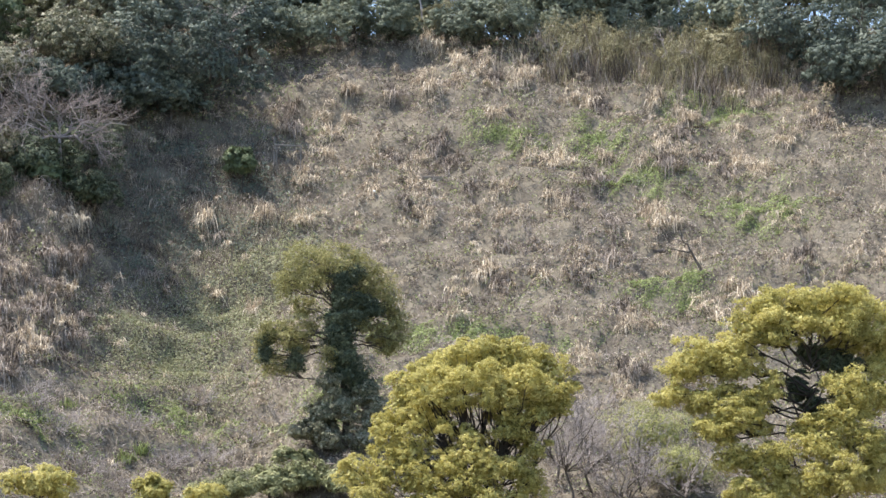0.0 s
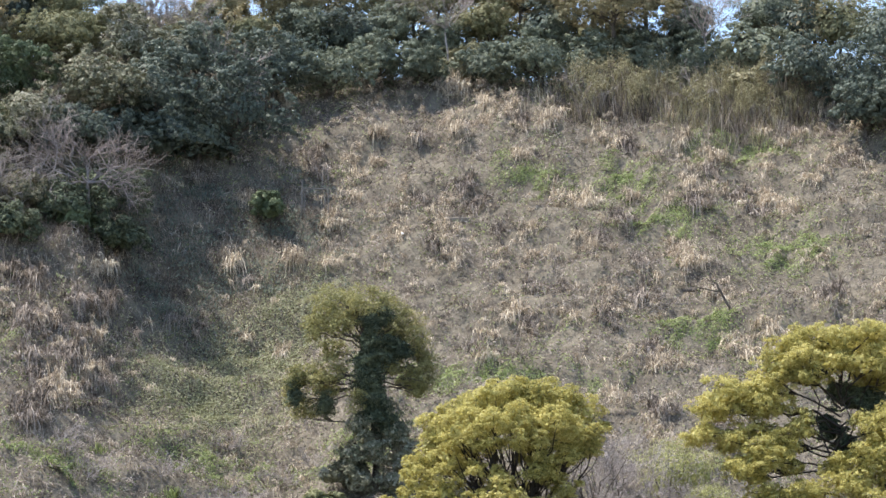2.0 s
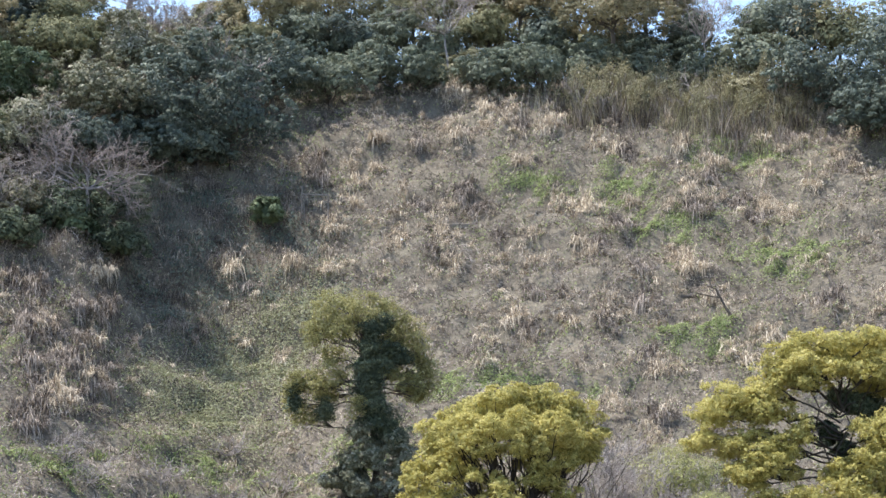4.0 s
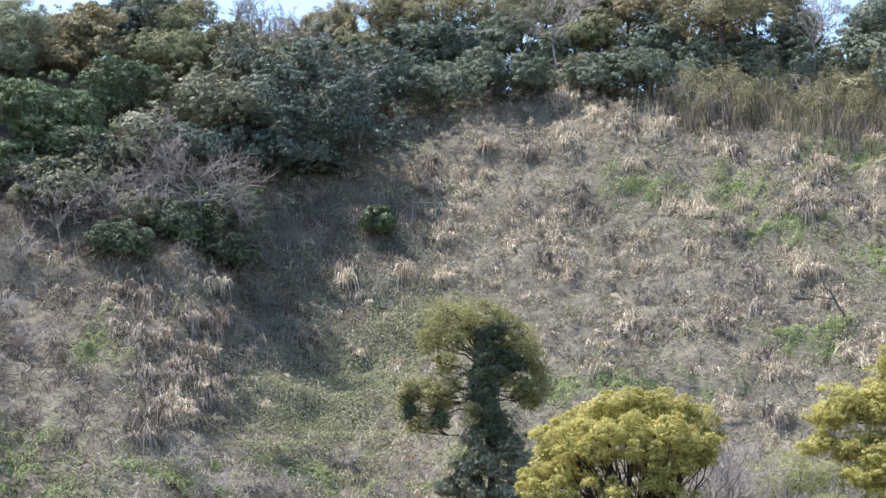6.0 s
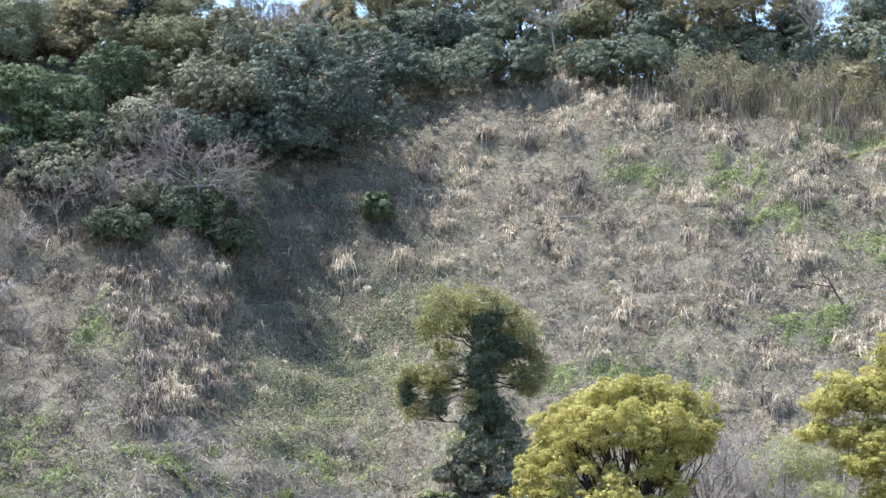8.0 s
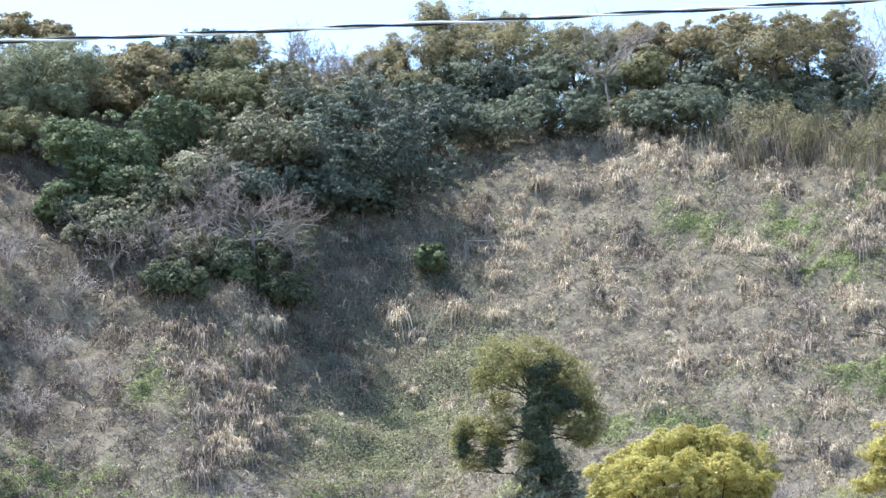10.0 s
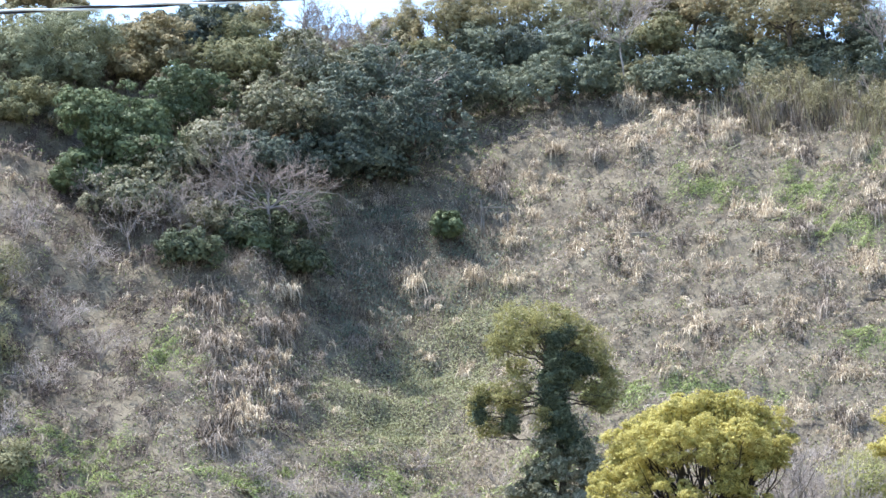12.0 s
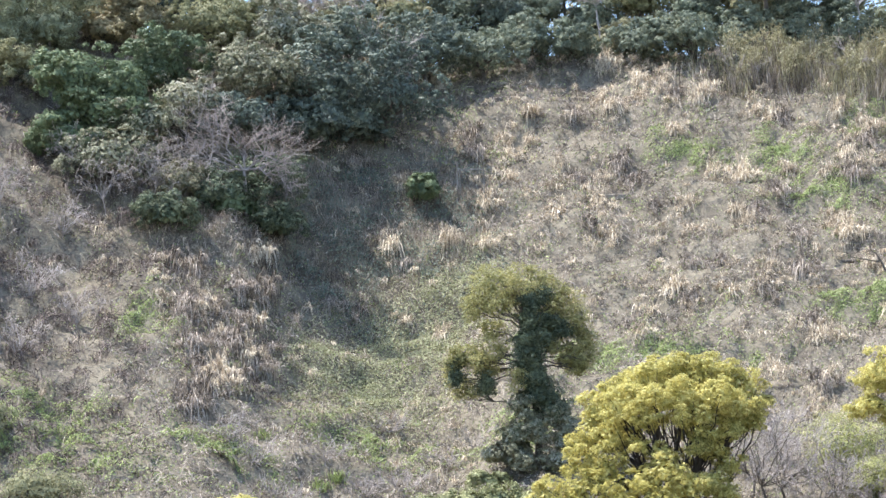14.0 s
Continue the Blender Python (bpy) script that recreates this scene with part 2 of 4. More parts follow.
def tube_mesh(name, paths, sides=6):
    """Tapered round limbs, each a list of (place, radius)."""
    verts, quads = [], []
    for path in paths:
        p = np.array([q[0] for q in path], float)
        rad = np.array([q[1] for q in path], float)
        d = unit(np.gradient(p, axis=0))
        ref = np.array((0.0, 1.0, 0.0)) if abs(d[0][1]) < 0.9 else np.array((1.0, 0.0, 0.0))
        a = unit(np.cross(d, ref))
        b = np.cross(d, a)
        start = len(verts) and sum(len(x) for x in verts)
        ang = np.arange(sides) * 2 * math.pi / sides
        ring = p[:, None] + rad[:, None, None] * (np.cos(ang)[None, :, None] * a[:, None] + np.sin(ang)[None, :, None] * b[:, None])
        verts.append(ring.reshape(-1, 3))
        for i in range(len(p) - 1):
            for j in range(sides):
                k = (j + 1) % sides
                quads.append((start + i * sides + j, start + i * sides + k, start + (i + 1) * sides + k, start + (i + 1) * sides + j))
    return grid_mesh(name, np.concatenate(verts), quads)


def limb(start, end, r0, r1, r, wobble=0.12, steps=5, sag=0.0):
    start, end = np.array(start, float), np.array(end, float)
    span = np.linalg.norm(end - start)
    out = []
    for i in range(steps + 1):
        s = i / steps
        p = start + (end - start) * s + r.normal(0, wobble * span * 0.35, 3) * math.sin(math.pi * s)
        p[2] += sag * span * math.sin(math.pi * s)
        out.append((p, r0 + (r1 - r0) * s))
    return out


def ground_at(x, y):
    return float(height(x, y))


def empty_at(name, x, y, sink=0.1):
    ob = new(name)
    ob.empty_display_size = 0.5
    ob.location = (x, y, ground_at(x, y) - sink)
    return ob


# ---- trees ----
def crown_leaves(name, r, centre, rx, rz, lobes, leaves, size, clump=0.42, fill=0.08, low=-0.45, core=0.12, lobe=(0.2, 0.38), form=0.6, each=30, turn=0.45, broad=0):
    """A lobed crown: lobes over an egg-shaped body, each carrying separate rounded sprays of leaves on its outer side."""
    d = unit(r.normal(0, 1, (lobes * 4, 3)))
    d = d[d[:, 2] > low][:lobes]
    lobe_r = r.uniform(*lobe, len(d)) * min(rx, rz * 1.3)
    body = np.array((rx, rx, rz))
    lobe_c = np.array(centre) + d * (body - lobe_r[:, None] * 0.75) * r.uniform(0.74, 1.1, (len(d), 1))
    per = max(5, int(leaves * (1 - fill - core) / (each + broad) / len(d)))
    cd = unit(r.normal(0, 1, (len(d), per, 3)) + d[:, None] * 0.6 + np.array((0, 0, 0.45)))
    squash = np.array((1.1, 1.1, 0.8))
    cc = (lobe_c[:, None] + cd * lobe_r[:, None, None] * squash * r.uniform(0.75, 1.2, (len(d), per, 1))).reshape(-1, 3)
    cd = cd.reshape(-1, 3)
    spray = clump * r.uniform(0.5, 1.15, (len(cc), 1, 1)) * np.array((1.0, 1.0, 0.65))
    ld = unit(r.normal(0, 1, (len(cc), each, 3)) + cd[:, None] * 0.35 + np.array((0, 0, 0.55)))
    at = (cc[:, None] + ld * spray * r.uniform(0.45, 1.05, (len(cc), each, 1))).reshape(-1, 3)
    out = (cd[:, None] * (1.2 - form) + ld * form + np.array((0, 0, 0.3))).reshape(-1, 3)
    bd = unit(r.normal(0, 1, (len(cc), broad, 3)) + cd[:, None] * 0.2 + np.array((0, 0, 0.25)))
    ba, bs = (cc[:, None] + bd * spray * 0.6).reshape(-1, 3), np.repeat(spray[:, 0, 0] * 0.52, broad)
    bd = bd.reshape(-1, 3)
    inner = int(leaves * fill)
    idir = unit(r.normal(0, 1, (inner, 3)))
    ia = np.array(centre) + idir * body * r.uniform(0.1, 0.45, (inner, 1)) ** 0.5
    shell = int(leaves * core)
    sd = unit(r.normal(0, 1, (shell, 3)))
    sd = sd[sd[:, 2] > low]
    sa = np.array(centre) + sd * body * r.uniform(0.4, 0.72, (len(sd), 1))
    sizes = np.concatenate([np.full(len(at), size), bs, np.full(len(ia) + len(sa), size * 2.2)])
    at, out = np.concatenate([at, ba, ia, sa]), np.concatenate([out, bd, idir, sd + np.array((0, 0, 0.4))])
    return leaves_mesh(name, at, out, sizes, r, 0.65, turn), lobe_c


def leafy_tree(name, label, category, row, mat, seed, bark=None, lobes=16, leaves=9000, size=0.2, clump=0.42, group="", trunk=None, low=-0.45, fill=0.06, lobe=(0.2, 0.38), form=0.6, each=30, turn=0.45, broad=0):
    x, y, up, rx, rz = row
    r = np.random.RandomState(seed)
    bark = bark or BARK
    tree = tagged(empty_at(name, x, y), label, category, group)
    me, tips = crown_leaves("crown", r, (0, 0, up), rx, rz, lobes, leaves, size, clump, fill, low, 0.12, lobe, form, each, turn, broad)
    girth = trunk or 0.025 * max(rx, up * 0.5) + 0.05
    fork = max(0.3, up - rz * 0.75)
    top = (r.uniform(-0.1, 0.1) * rx, r.uniform(-0.1, 0.1) * rx, up + rz * 0.2)
    part("trunk", tube_mesh("trunk", [limb((0, 0, -0.5), (0, 0, fork), girth * 1.25, girth, r, 0.05) + limb((0, 0, fork), top, girth, girth * 0.35, r, 0.1)[1:]], 8), bark, tree, flat=False)
    order = r.permutation(len(tips))[:9]
    for i in order:
        s = r.uniform(0.0, 0.55)
        root = np.array((0, 0, fork)) * (1 - s) + np.array(top) * s
        part("branch", tube_mesh("branch", [limb(root, tips[i], girth * 0.5, girth * 0.12, r, 0.14, sag=0.08)], 5), bark, tree, flat=False)
    part("crown", me, mat, tree)
    return tree


def bare_tree(name, label, row, mat, seed, limbs=9, depth=4, thick=0.09, spread=0.9, group="", low=0.55, crook=0.16, wood=None, fine=0.012, lean=0.1, arch=0.0, rise=0.12):
    """A leafless tree: limbs that fork again and again into an umbrella of twigs."""
    x, y, up, rx, rz = row
    r = np.random.RandomState(seed)
    tree = tagged(empty_at(name, x, y), label, "tree", group)
    fork = np.array((r.normal(0, lean) * up, r.normal(0, lean) * up, max(0.3, up - rz * low)))
    part("trunk", tube_mesh("trunk", [limb((0, 0, -0.5), fork, thick * 1.7, thick * 1.3, r, 0.06)], 7), wood or mat, tree, flat=False)
    body = np.array((rx, rx * 0.8, rz))
    for i in range(limbs):
        a = 6.283 * (i + r.uniform(-0.3, 0.3)) / limbs
        tilt = r.uniform(-0.25, 0.95)
        goal = np.array((0, 0, up)) + body * np.array((math.cos(a) * math.cos(tilt), math.sin(a) * math.cos(tilt), math.sin(tilt))) * r.uniform(0.85, 1.0)
        paths = []

        def grow(start, end, rad, level):
            p = limb(start, end, rad, rad * 0.45, r, crook, 4 if level else 2, arch)
            paths.append(p)
            if level == 0:
                return
            span = np.linalg.norm(np.array(end) - start)
            for _ in range(4 if level > 1 else 5):
                k = r.randint(1, len(p))
                at = p[k][0]
                way = unit(unit(np.array(end) - start) + r.normal(0, 0.55, 3) * spread + np.array((0, 0, rise)))
                grow(at, at + way * span * r.uniform(0.35, 0.65), max(fine, p[k][1] * 0.6), level - 1)

        grow(fork, goal, thick * 0.8, depth - 1)
        branch = part("branch", tube_mesh("branch", paths[:1], 5), wood or mat, tree, flat=False)
        part("twig_spray", tube_mesh("twig_spray", paths[1:], 3), mat, branch)["kind"] = "stuff"
    return tree


# ---- ground ----
gx = np.concatenate([[-3000, -1500, -700, -350, -180, -110, -80], np.arange(-66, 58, 0.75), [64, 80, 110, 180, 350, 700, 1500, 3000]])
gy = np.concatenate([[-3000, -1000, -300, -100, -30, 0, 30, 60, 80, 95], np.arange(104, 215, 0.75), [220, 230, 245, 270, 300, 340, 400, 600, 1200, 4000]])
xx, yy = np.meshgrid(gx, gy)
idx = np.arange(xx.size).reshape(xx.shape)
ground_quads = np.stack([idx[:-1, :-1], idx[:-1, 1:], idx[1:, 1:], idx[1:, :-1]], -1)
ground = part("ground", grid_mesh("ground", np.stack([xx, yy, height(xx, yy)], -1), ground_quads), SOIL, flat=False)
tagged(ground, "brown and green earth hillside rising from flat ground", "ground", kind="structure")


# ---- trees on the flat and at the foot of the slope ----
def lobed_tree(name, label, x, y, blobs, mat, seed, leaves_per, size=0.19, clump=0.36, trunk=0.32, lobes=20, bark=None, dark=(), dark_mat=None, low=(), low_mat=None, stems=6, limb_size=0.3, tall=1.25, fan=False):
    """A tree whose crown is several separate masses of foliage on visible limbs. blobs: place from the foot, breadth and height."""
    r = np.random.RandomState(seed)
    bark = bark or BARK
    tree = tagged(empty_at(name, x, y), label, "tree")
    top = max(blobs, key=lambda b: b[2])
    fork = np.array((0, 0, top[2] * 0.42))
    head = np.array((top[0] * 0.6, top[1] * 0.5, top[2] - 0.3))
    part("trunk", tube_mesh("trunk", [limb((0, 0, -0.6), fork * 0.75, trunk * 1.3, trunk, r, 0.05)], 9), bark, tree, flat=False)
    for bx, by, bz, rx, rz in sorted(blobs, key=lambda b: -b[2])[:stems]:
        goal = np.array((bx * 0.8, by * 0.8, bz))
        part("stem", tube_mesh("stem", [limb(fork * r.uniform(0.45, 0.75) + r.normal(0, 0.4, 3) * (1, 1, 0), goal, trunk * 0.24, trunk * 0.08, r, 0.1, 7, 0.03)], 7), bark, tree, flat=False)
    for bx, by, bz, rx, rz in blobs:
        me, tips = crown_leaves("foliage", r, (bx, by, bz), rx * 1.1, rz * tall, lobes, int(leaves_per * rx * rz * tall / 1.25), size, clump, 0.05, -0.7, 0.06, (0.22, 0.38), 0.6, 26, 0.8)
        s = min(0.95, max(0.0, (bz - rz - fork[2] * 0.8) / max(0.5, head[2] - fork[2]) * 0.7))
        root = fork * (1 - s) + head * s if bz > fork[2] else np.array((0, 0, max(0.5, bz * 0.6)))
        if fan:
            root = fork * r.uniform(0.45, 0.8) + r.normal(0, 0.35, 3) * (1, 1, 0)
        end = np.array((bx, by, bz - rz * 0.25))
        main = limb(root, end, trunk * limb_size, trunk * 0.13, r, 0.13, 7, 0.05)
        branch = part("branch", tube_mesh("branch", [main], 6), bark, tree, flat=False)
        for i in range(min(4, len(tips))):
            part("twig", tube_mesh("twig", [limb(main[4][0], tips[i], trunk * 0.2, trunk * 0.05, r, 0.12, 4)], 4), bark, branch, flat=False)
        part("foliage", me, mat, branch)
    for bx, by, bz, rx, rz in low:
        me, tips = crown_leaves("climber", r, (bx, by, bz), rx, rz, 12, int(leaves_per * 1.5 * rx * rz), size, clump * 0.7, 0.2, -0.9)
        part("climber", me, low_mat, tree, "dull green climber hanging round the trunk's foot")["kind"] = "stuff"
    for bx, by, bz, rx, rz in dark:
        me, tips = crown_leaves("ivy", r, (bx, by, bz), rx * 1.35, rz * 1.15, 14, int(leaves_per * 2.6 * rx * rz), size * 0.95, clump * 0.85, 0.3, -0.9, 0.12, (0.2, 0.38), 0.5, 24, 1.2)
        part("ivy", me, dark_mat, tree, "dark climbing ivy round the trunk")["kind"] = "stuff"
    return tree


lobed_tree("camphor_tree", "domed camphor tree with bright yellow-green spring leaves", 3.8, 128, [
    (-2.5, 0.5, 10.2, 1.00, 0.90), (-1.4, -0.5, 10.5, 1.20, 1.00), (-0.1, 0.0, 10.8, 1.20, 1.00), (1.1, -0.3, 10.7, 1.20, 0.90), (2.2, 0.4, 10.6, 1.10,
    1.00), (3.3, 0.3, 10.1, 1.00, 1.00), (-3.5, -0.6, 9.1, 1.00, 1.00), (-2.4, -2.0, 9.0, 1.10, 0.90), (-1.1, -2.2, 9.5, 1.10, 0.80), (0.3, -2.0, 9.6,
    1.10, 0.80), (1.7, -2.2, 9.4, 1.10, 0.80), (2.9, -1.2, 9.1, 1.00, 0.90), (3.9, 0.0, 9.1, 0.70, 0.80), (-4.0, -1.0, 8.0, 0.90, 0.90), (-3.0, -2.0, 7.7,
    0.80, 0.90), (1.3, -2.4, 8.6, 0.70, 0.60), (2.6, -1.6, 8.1, 0.80, 0.70), (3.7, -0.4, 8.4, 0.60, 0.60), (-4.3, -1.5, 6.7, 0.90, 0.90), (-3.3, -2.4,
    6.2, 0.90, 0.90), (-1.7, -2.8, 7.2, 0.50, 0.40), (1.6, -2.0, 7.1, 0.90, 0.70), (2.4, -1.6, 6.4, 0.70, 0.60), (1.2, -2.4, 7.7, 0.60, 0.40), (-5.6,
    -2.0, 5.0, 1.20, 0.90), (-4.3, -2.6, 5.1, 1.10, 0.90), (-2.9, -3.0, 4.7, 1.10, 0.80), (-1.7, -3.2, 5.4, 0.90, 0.70), (-0.5, -3.4, 6.0, 1.00, 0.70),
    (0.4, -3.4, 5.2, 1.10, 0.80), (1.7, -2.6, 5.5, 0.90, 0.70), (2.0, -2.6, 4.6, 0.90, 0.70), (-0.9, -3.6, 4.5, 1.00, 0.70), (-5.0, -3.0, 3.9, 1.20,
    0.90), (0.4, -3.8, 3.8, 1.20, 0.80), (-2.4, -3.6, 3.6, 1.20, 0.80), (-1.9, 2.2, 10.0, 1.60, 1.20), (-0.0, 2.4, 10.4, 1.70, 1.20), (1.9, 2.2, 10.1,
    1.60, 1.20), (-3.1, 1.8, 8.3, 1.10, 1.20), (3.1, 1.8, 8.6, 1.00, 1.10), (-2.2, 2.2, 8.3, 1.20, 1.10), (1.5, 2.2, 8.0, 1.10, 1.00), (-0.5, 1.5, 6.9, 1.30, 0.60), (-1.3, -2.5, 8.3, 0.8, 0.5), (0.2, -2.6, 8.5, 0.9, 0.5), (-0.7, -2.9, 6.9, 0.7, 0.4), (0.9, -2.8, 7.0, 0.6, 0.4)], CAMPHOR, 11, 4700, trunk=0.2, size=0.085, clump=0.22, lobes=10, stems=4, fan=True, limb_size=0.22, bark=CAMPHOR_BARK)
lobed_tree("camphor_tree", "spreading camphor tree with yellow-green leaf masses on dark limbs", 18.9, 126, [
    (0.4, 0, 14.2, 1.96, 0.63), (-2, 0, 13.9, 1.18, 0.58), (2.5, 0.3, 14, 1.57, 0.68), (-0.9, -1, 13, 1.56, 0.52), (1.2, -1, 12.9, 1.56, 0.57),
    (-2.7, -0.8, 12.7, 1.17, 0.52), (3.1, 0, 12.7, 1.31, 0.68), (-1.5, -1.2, 12.3, 1.09, 0.41), (-3.4, -0.6, 11.9, 1.17, 0.57), (-5.4, -1, 11.3, 1.35, 0.62),
    (-4.2, -1.2, 11.2, 1.09, 0.62), (-5.8, -0.8, 10.7, 1.04, 0.52), (-3.2, -1, 10.8, 1.04, 0.47), (-6.5, -1, 9.5, 0.78, 0.52), (-5, -1.4, 9.3, 1.04, 0.47),
    (-3.8, -1.2, 9.8, 0.83, 0.39), (-3.4, -2, 8.5, 1.49, 0.72), (-4.4, -2.2, 7.8, 1.16, 0.57), (-2.7, -1.8, 9, 0.9, 0.52), (-1.9, -1.5, 9.9, 0.62, 0.57),
    (1.7, -2, 9.9, 1.34, 0.67), (3.1, -1.6, 9.7, 1.16, 0.83), (1, -2.4, 8.5, 1.34, 0.46), (2.2, -2, 9, 1.29, 0.52), (0.4, -2.6, 7.4, 1.41, 0.67),
    (2.2, -2.6, 7.5, 1.28, 0.67), (-0.5, -2, 8, 0.64, 0.46), (-2.2, -2.8, 6.2, 1.33, 0.82), (-3.7, -2.4, 6.6, 0.92, 0.56), (-0.6, -3.2, 5.3, 1.4, 0.71),
    (1.4, -3, 5.7, 1.41, 0.82), (3, -2.6, 6, 1.15, 1.03), (-2.8, -3, 4.9, 1.28, 0.77), (2.1, 1.2, 12.3, 1.19, 0.58), (0, 1.5, 13.7, 1.85, 0.66),
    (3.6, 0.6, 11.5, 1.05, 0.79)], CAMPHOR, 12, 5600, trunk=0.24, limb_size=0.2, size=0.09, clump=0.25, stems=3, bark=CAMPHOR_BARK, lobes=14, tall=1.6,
    dark=[(1.0, 0.8, 11.5, 0.9, 0.58), (0.2, 0.6, 11.8, 0.63, 0.42), (-0.4, 0.5, 10.1, 0.42, 0.79), (0.4, 0.6, 9.3, 0.53, 0.66), (1.8, 1.0, 11.2, 0.79, 0.53)], dark_mat=IVY)
lobed_tree("ivy_clad_tree", "tall olive-leaved tree with a trunk wrapped in dark ivy", -3.0, 146, [
    (-1.7, 0.0, 9.9, 1.50, 0.60), (0.1, 0.3, 9.8, 1.00, 0.50), (-2.7, -0.4, 9.0, 1.10, 0.70), (-1.3, 0.4, 9.1, 1.20, 0.50), (-3.1, -0.6, 8.2, 0.70, 0.50),
    (-1.9, -0.8, 8.3, 0.90, 0.50), (-0.8, -0.6, 9.4, 0.90, 0.50), (1.8, 0.2, 8.2, 0.80, 0.70), (2.3, 0.0, 7.4, 0.60, 0.70), (1.1, -0.3, 8.5, 0.70, 0.40),
    (1.5, 0.4, 7.1, 0.60, 0.40), (1.3, 0.3, 6.2, 1.30, 0.40), (2.3, -0.2, 5.7, 1.00, 0.50), (2.3, 0.0, 5.0, 0.50, 0.30), (0.4, 0.6, 6.6, 0.60, 0.40),
    (1.8, 0.6, 5.4, 0.70, 0.30), (-2.2, -0.6, 5.9, 0.90, 0.50), (-3.7, -0.4, 5.7, 1.00, 0.50), (-4.3, -0.6, 5.6, 0.40, 0.60), (-4.5, -0.2, 4.5, 0.50,
    0.50), (-3.8, 0.0, 3.9, 0.70, 0.40), (-2.9, -0.9, 5.3, 0.70, 0.30), (-2.6, 0.2, 5.0, 0.60, 0.30), (-1.0, -1.2, 4.3, 0.50, 0.50), (-2.3, 0.8, 7.2,
    0.70, 0.40), (-0.2, 0.5, 8.0, 1.0, 0.5), (1.0, 0.5, 7.8, 0.8, 0.5), (0.9, 0.4, 9.3, 0.9, 0.4), (2.6, 0.1, 6.4, 0.7, 0.4)], OLIVE, 13, 1900, trunk=0.17, size=0.09, clump=0.4, lobes=12, stems=5, limb_size=0.3, tall=1.7,
    dark=[(-0.2, -0.8, 8.6, 0.55, 0.7), (0.5, -0.6, 8.9, 0.35, 0.4), (-0.3, -0.9, 7.6, 0.6, 0.8), (0.8, -0.6, 7.4, 0.55, 0.55), (1.4, -0.4, 7.0, 0.5, 0.4), (0.3, -0.7, 6.8, 0.6, 0.5), (-0.4, -0.9, 6.5, 0.8, 0.8),
          (-0.35, -0.9, 5.9, 0.75, 0.8), (-0.3, -0.9, 5.2, 0.75, 0.8), (0.0, -0.8, 4.4, 0.8, 0.8), (-2.7, -0.6, 4.2, 0.4, 0.7), (-4.4, -0.6, 4.7, 0.35, 0.7), (0.1, -0.8, 3.6, 0.8, 0.8), (0.7, -0.6, 3.2, 0.6, 0.8)], dark_mat=IVY,
    low=[(0.4, -0.2, 4.0, 0.9, 0.9), (1.0, -0.4, 2.7, 1.3, 1.1), (-0.8, -1.0, 3.0, 0.7, 1.0), (1.6, -0.5, 1.2, 1.2, 1.3), (-0.1, -0.9, 1.8, 1.0, 1.2), (-1.2, -1.1, 1.4, 1.0, 0.9), (-0.9, -1.2, 0.1, 1.2, 0.9), (1.1, -0.9, 0.0, 1.3, 0.9), (-2.5, -1.0, 0.4, 0.8, 0.5)], low_mat=VINE)

for i, row in enumerate([(-16.1, 122.0, 5.7, 1.5, 0.9), (-11.3, 125.7, 4.8, 0.9, 0.8), (-8.9, 126.2, 4.8, 0.9, 0.7)]):
    leafy_tree("young_camphor_tree", "small camphor tree with a yellow spring crown", "tree", row, CAMPHOR, 20 + i, leaves=7500, size=0.115, lobes=14, clump=0.28, low=-0.7)
for i, row in enumerate([(-8.1, 136.0, 3.0, 1.2, 0.8), (-6.6, 138.0, 1.9, 1.3, 0.9), (-4.8, 139.0, 1.0, 1.3, 0.9), (-3.1, 138.0, 1.6, 1.1, 1.0), (-9.6, 135.0, 2.0, 1.0, 0.7)]):
    leafy_tree("foot_shrub", "grey-green leafy shrub at the foot of the slope", "shrub", row, SAGE, 470 + i, leaves=7000, size=0.1, lobes=14, clump=0.34, trunk=0.05, low=-0.7, group="shrubs at the foot of the slope")
for i, row in enumerate([ (-5.7, 144.5, 0.9, 1.1, 0.7), (-4.1, 145.3, 1.3, 1.2, 1.2), (-21.9, 164.6, 1.3, 1.5, 1.2),
                         (-10.4, 173.2, 2.0, 1.2, 1.2)]):
    leafy_tree("evergreen_shrub", "low dark green broadleaf shrub among dry grass", "shrub", row, (SAGE, MURKY, GREEN, GREEN)[i], 30 + i, leaves=4200, size=0.15, lobes=10, clump=0.3, trunk=0.05)
for i, row in enumerate([(-36.3, 153.3, 1.8, 2.1, 1.9), (-35.7, 149.6, 1.9, 2.3, 2.2), (-34.7, 144.1, 1.5, 1.8, 1.8), (-31.5, 138.4, 1.2, 1.7, 1.3), (-27.5, 132.5, 1.0, 2.2, 1.2)]):
    leafy_tree("olive_shrub", "rounded olive-brown shrub on the grassy slope", "shrub", row, WOOD_OLIVE, 40 + i, leaves=9000, size=0.11, lobes=13, clump=0.7, low=-0.95, trunk=0.05, lobe=(0.3, 0.65), form=0.4)
for i, row in enumerate([(9.2, 137.9, 3.2, 1.8, 2.0), (11.6, 136.9, 3.0, 1.8, 2.0), (14.2, 137.5, 2.6, 1.8, 1.7), (8.2, 141.9, 2.6, 1.8, 2.2), (10.3, 140.3, 2.6, 2.0, 2.0), (12.8, 139.9, 2.3, 2.0, 1.7), (10.1, 146.2, 1.8, 1.5, 1.2)]):
    bare_tree("leafless_tree", "slender grey leafless tree with fine twigs", row, TWIG, 50 + i, limbs=9, depth=4, thick=0.048, wood=BARK, spread=1.1, lean=0.16)
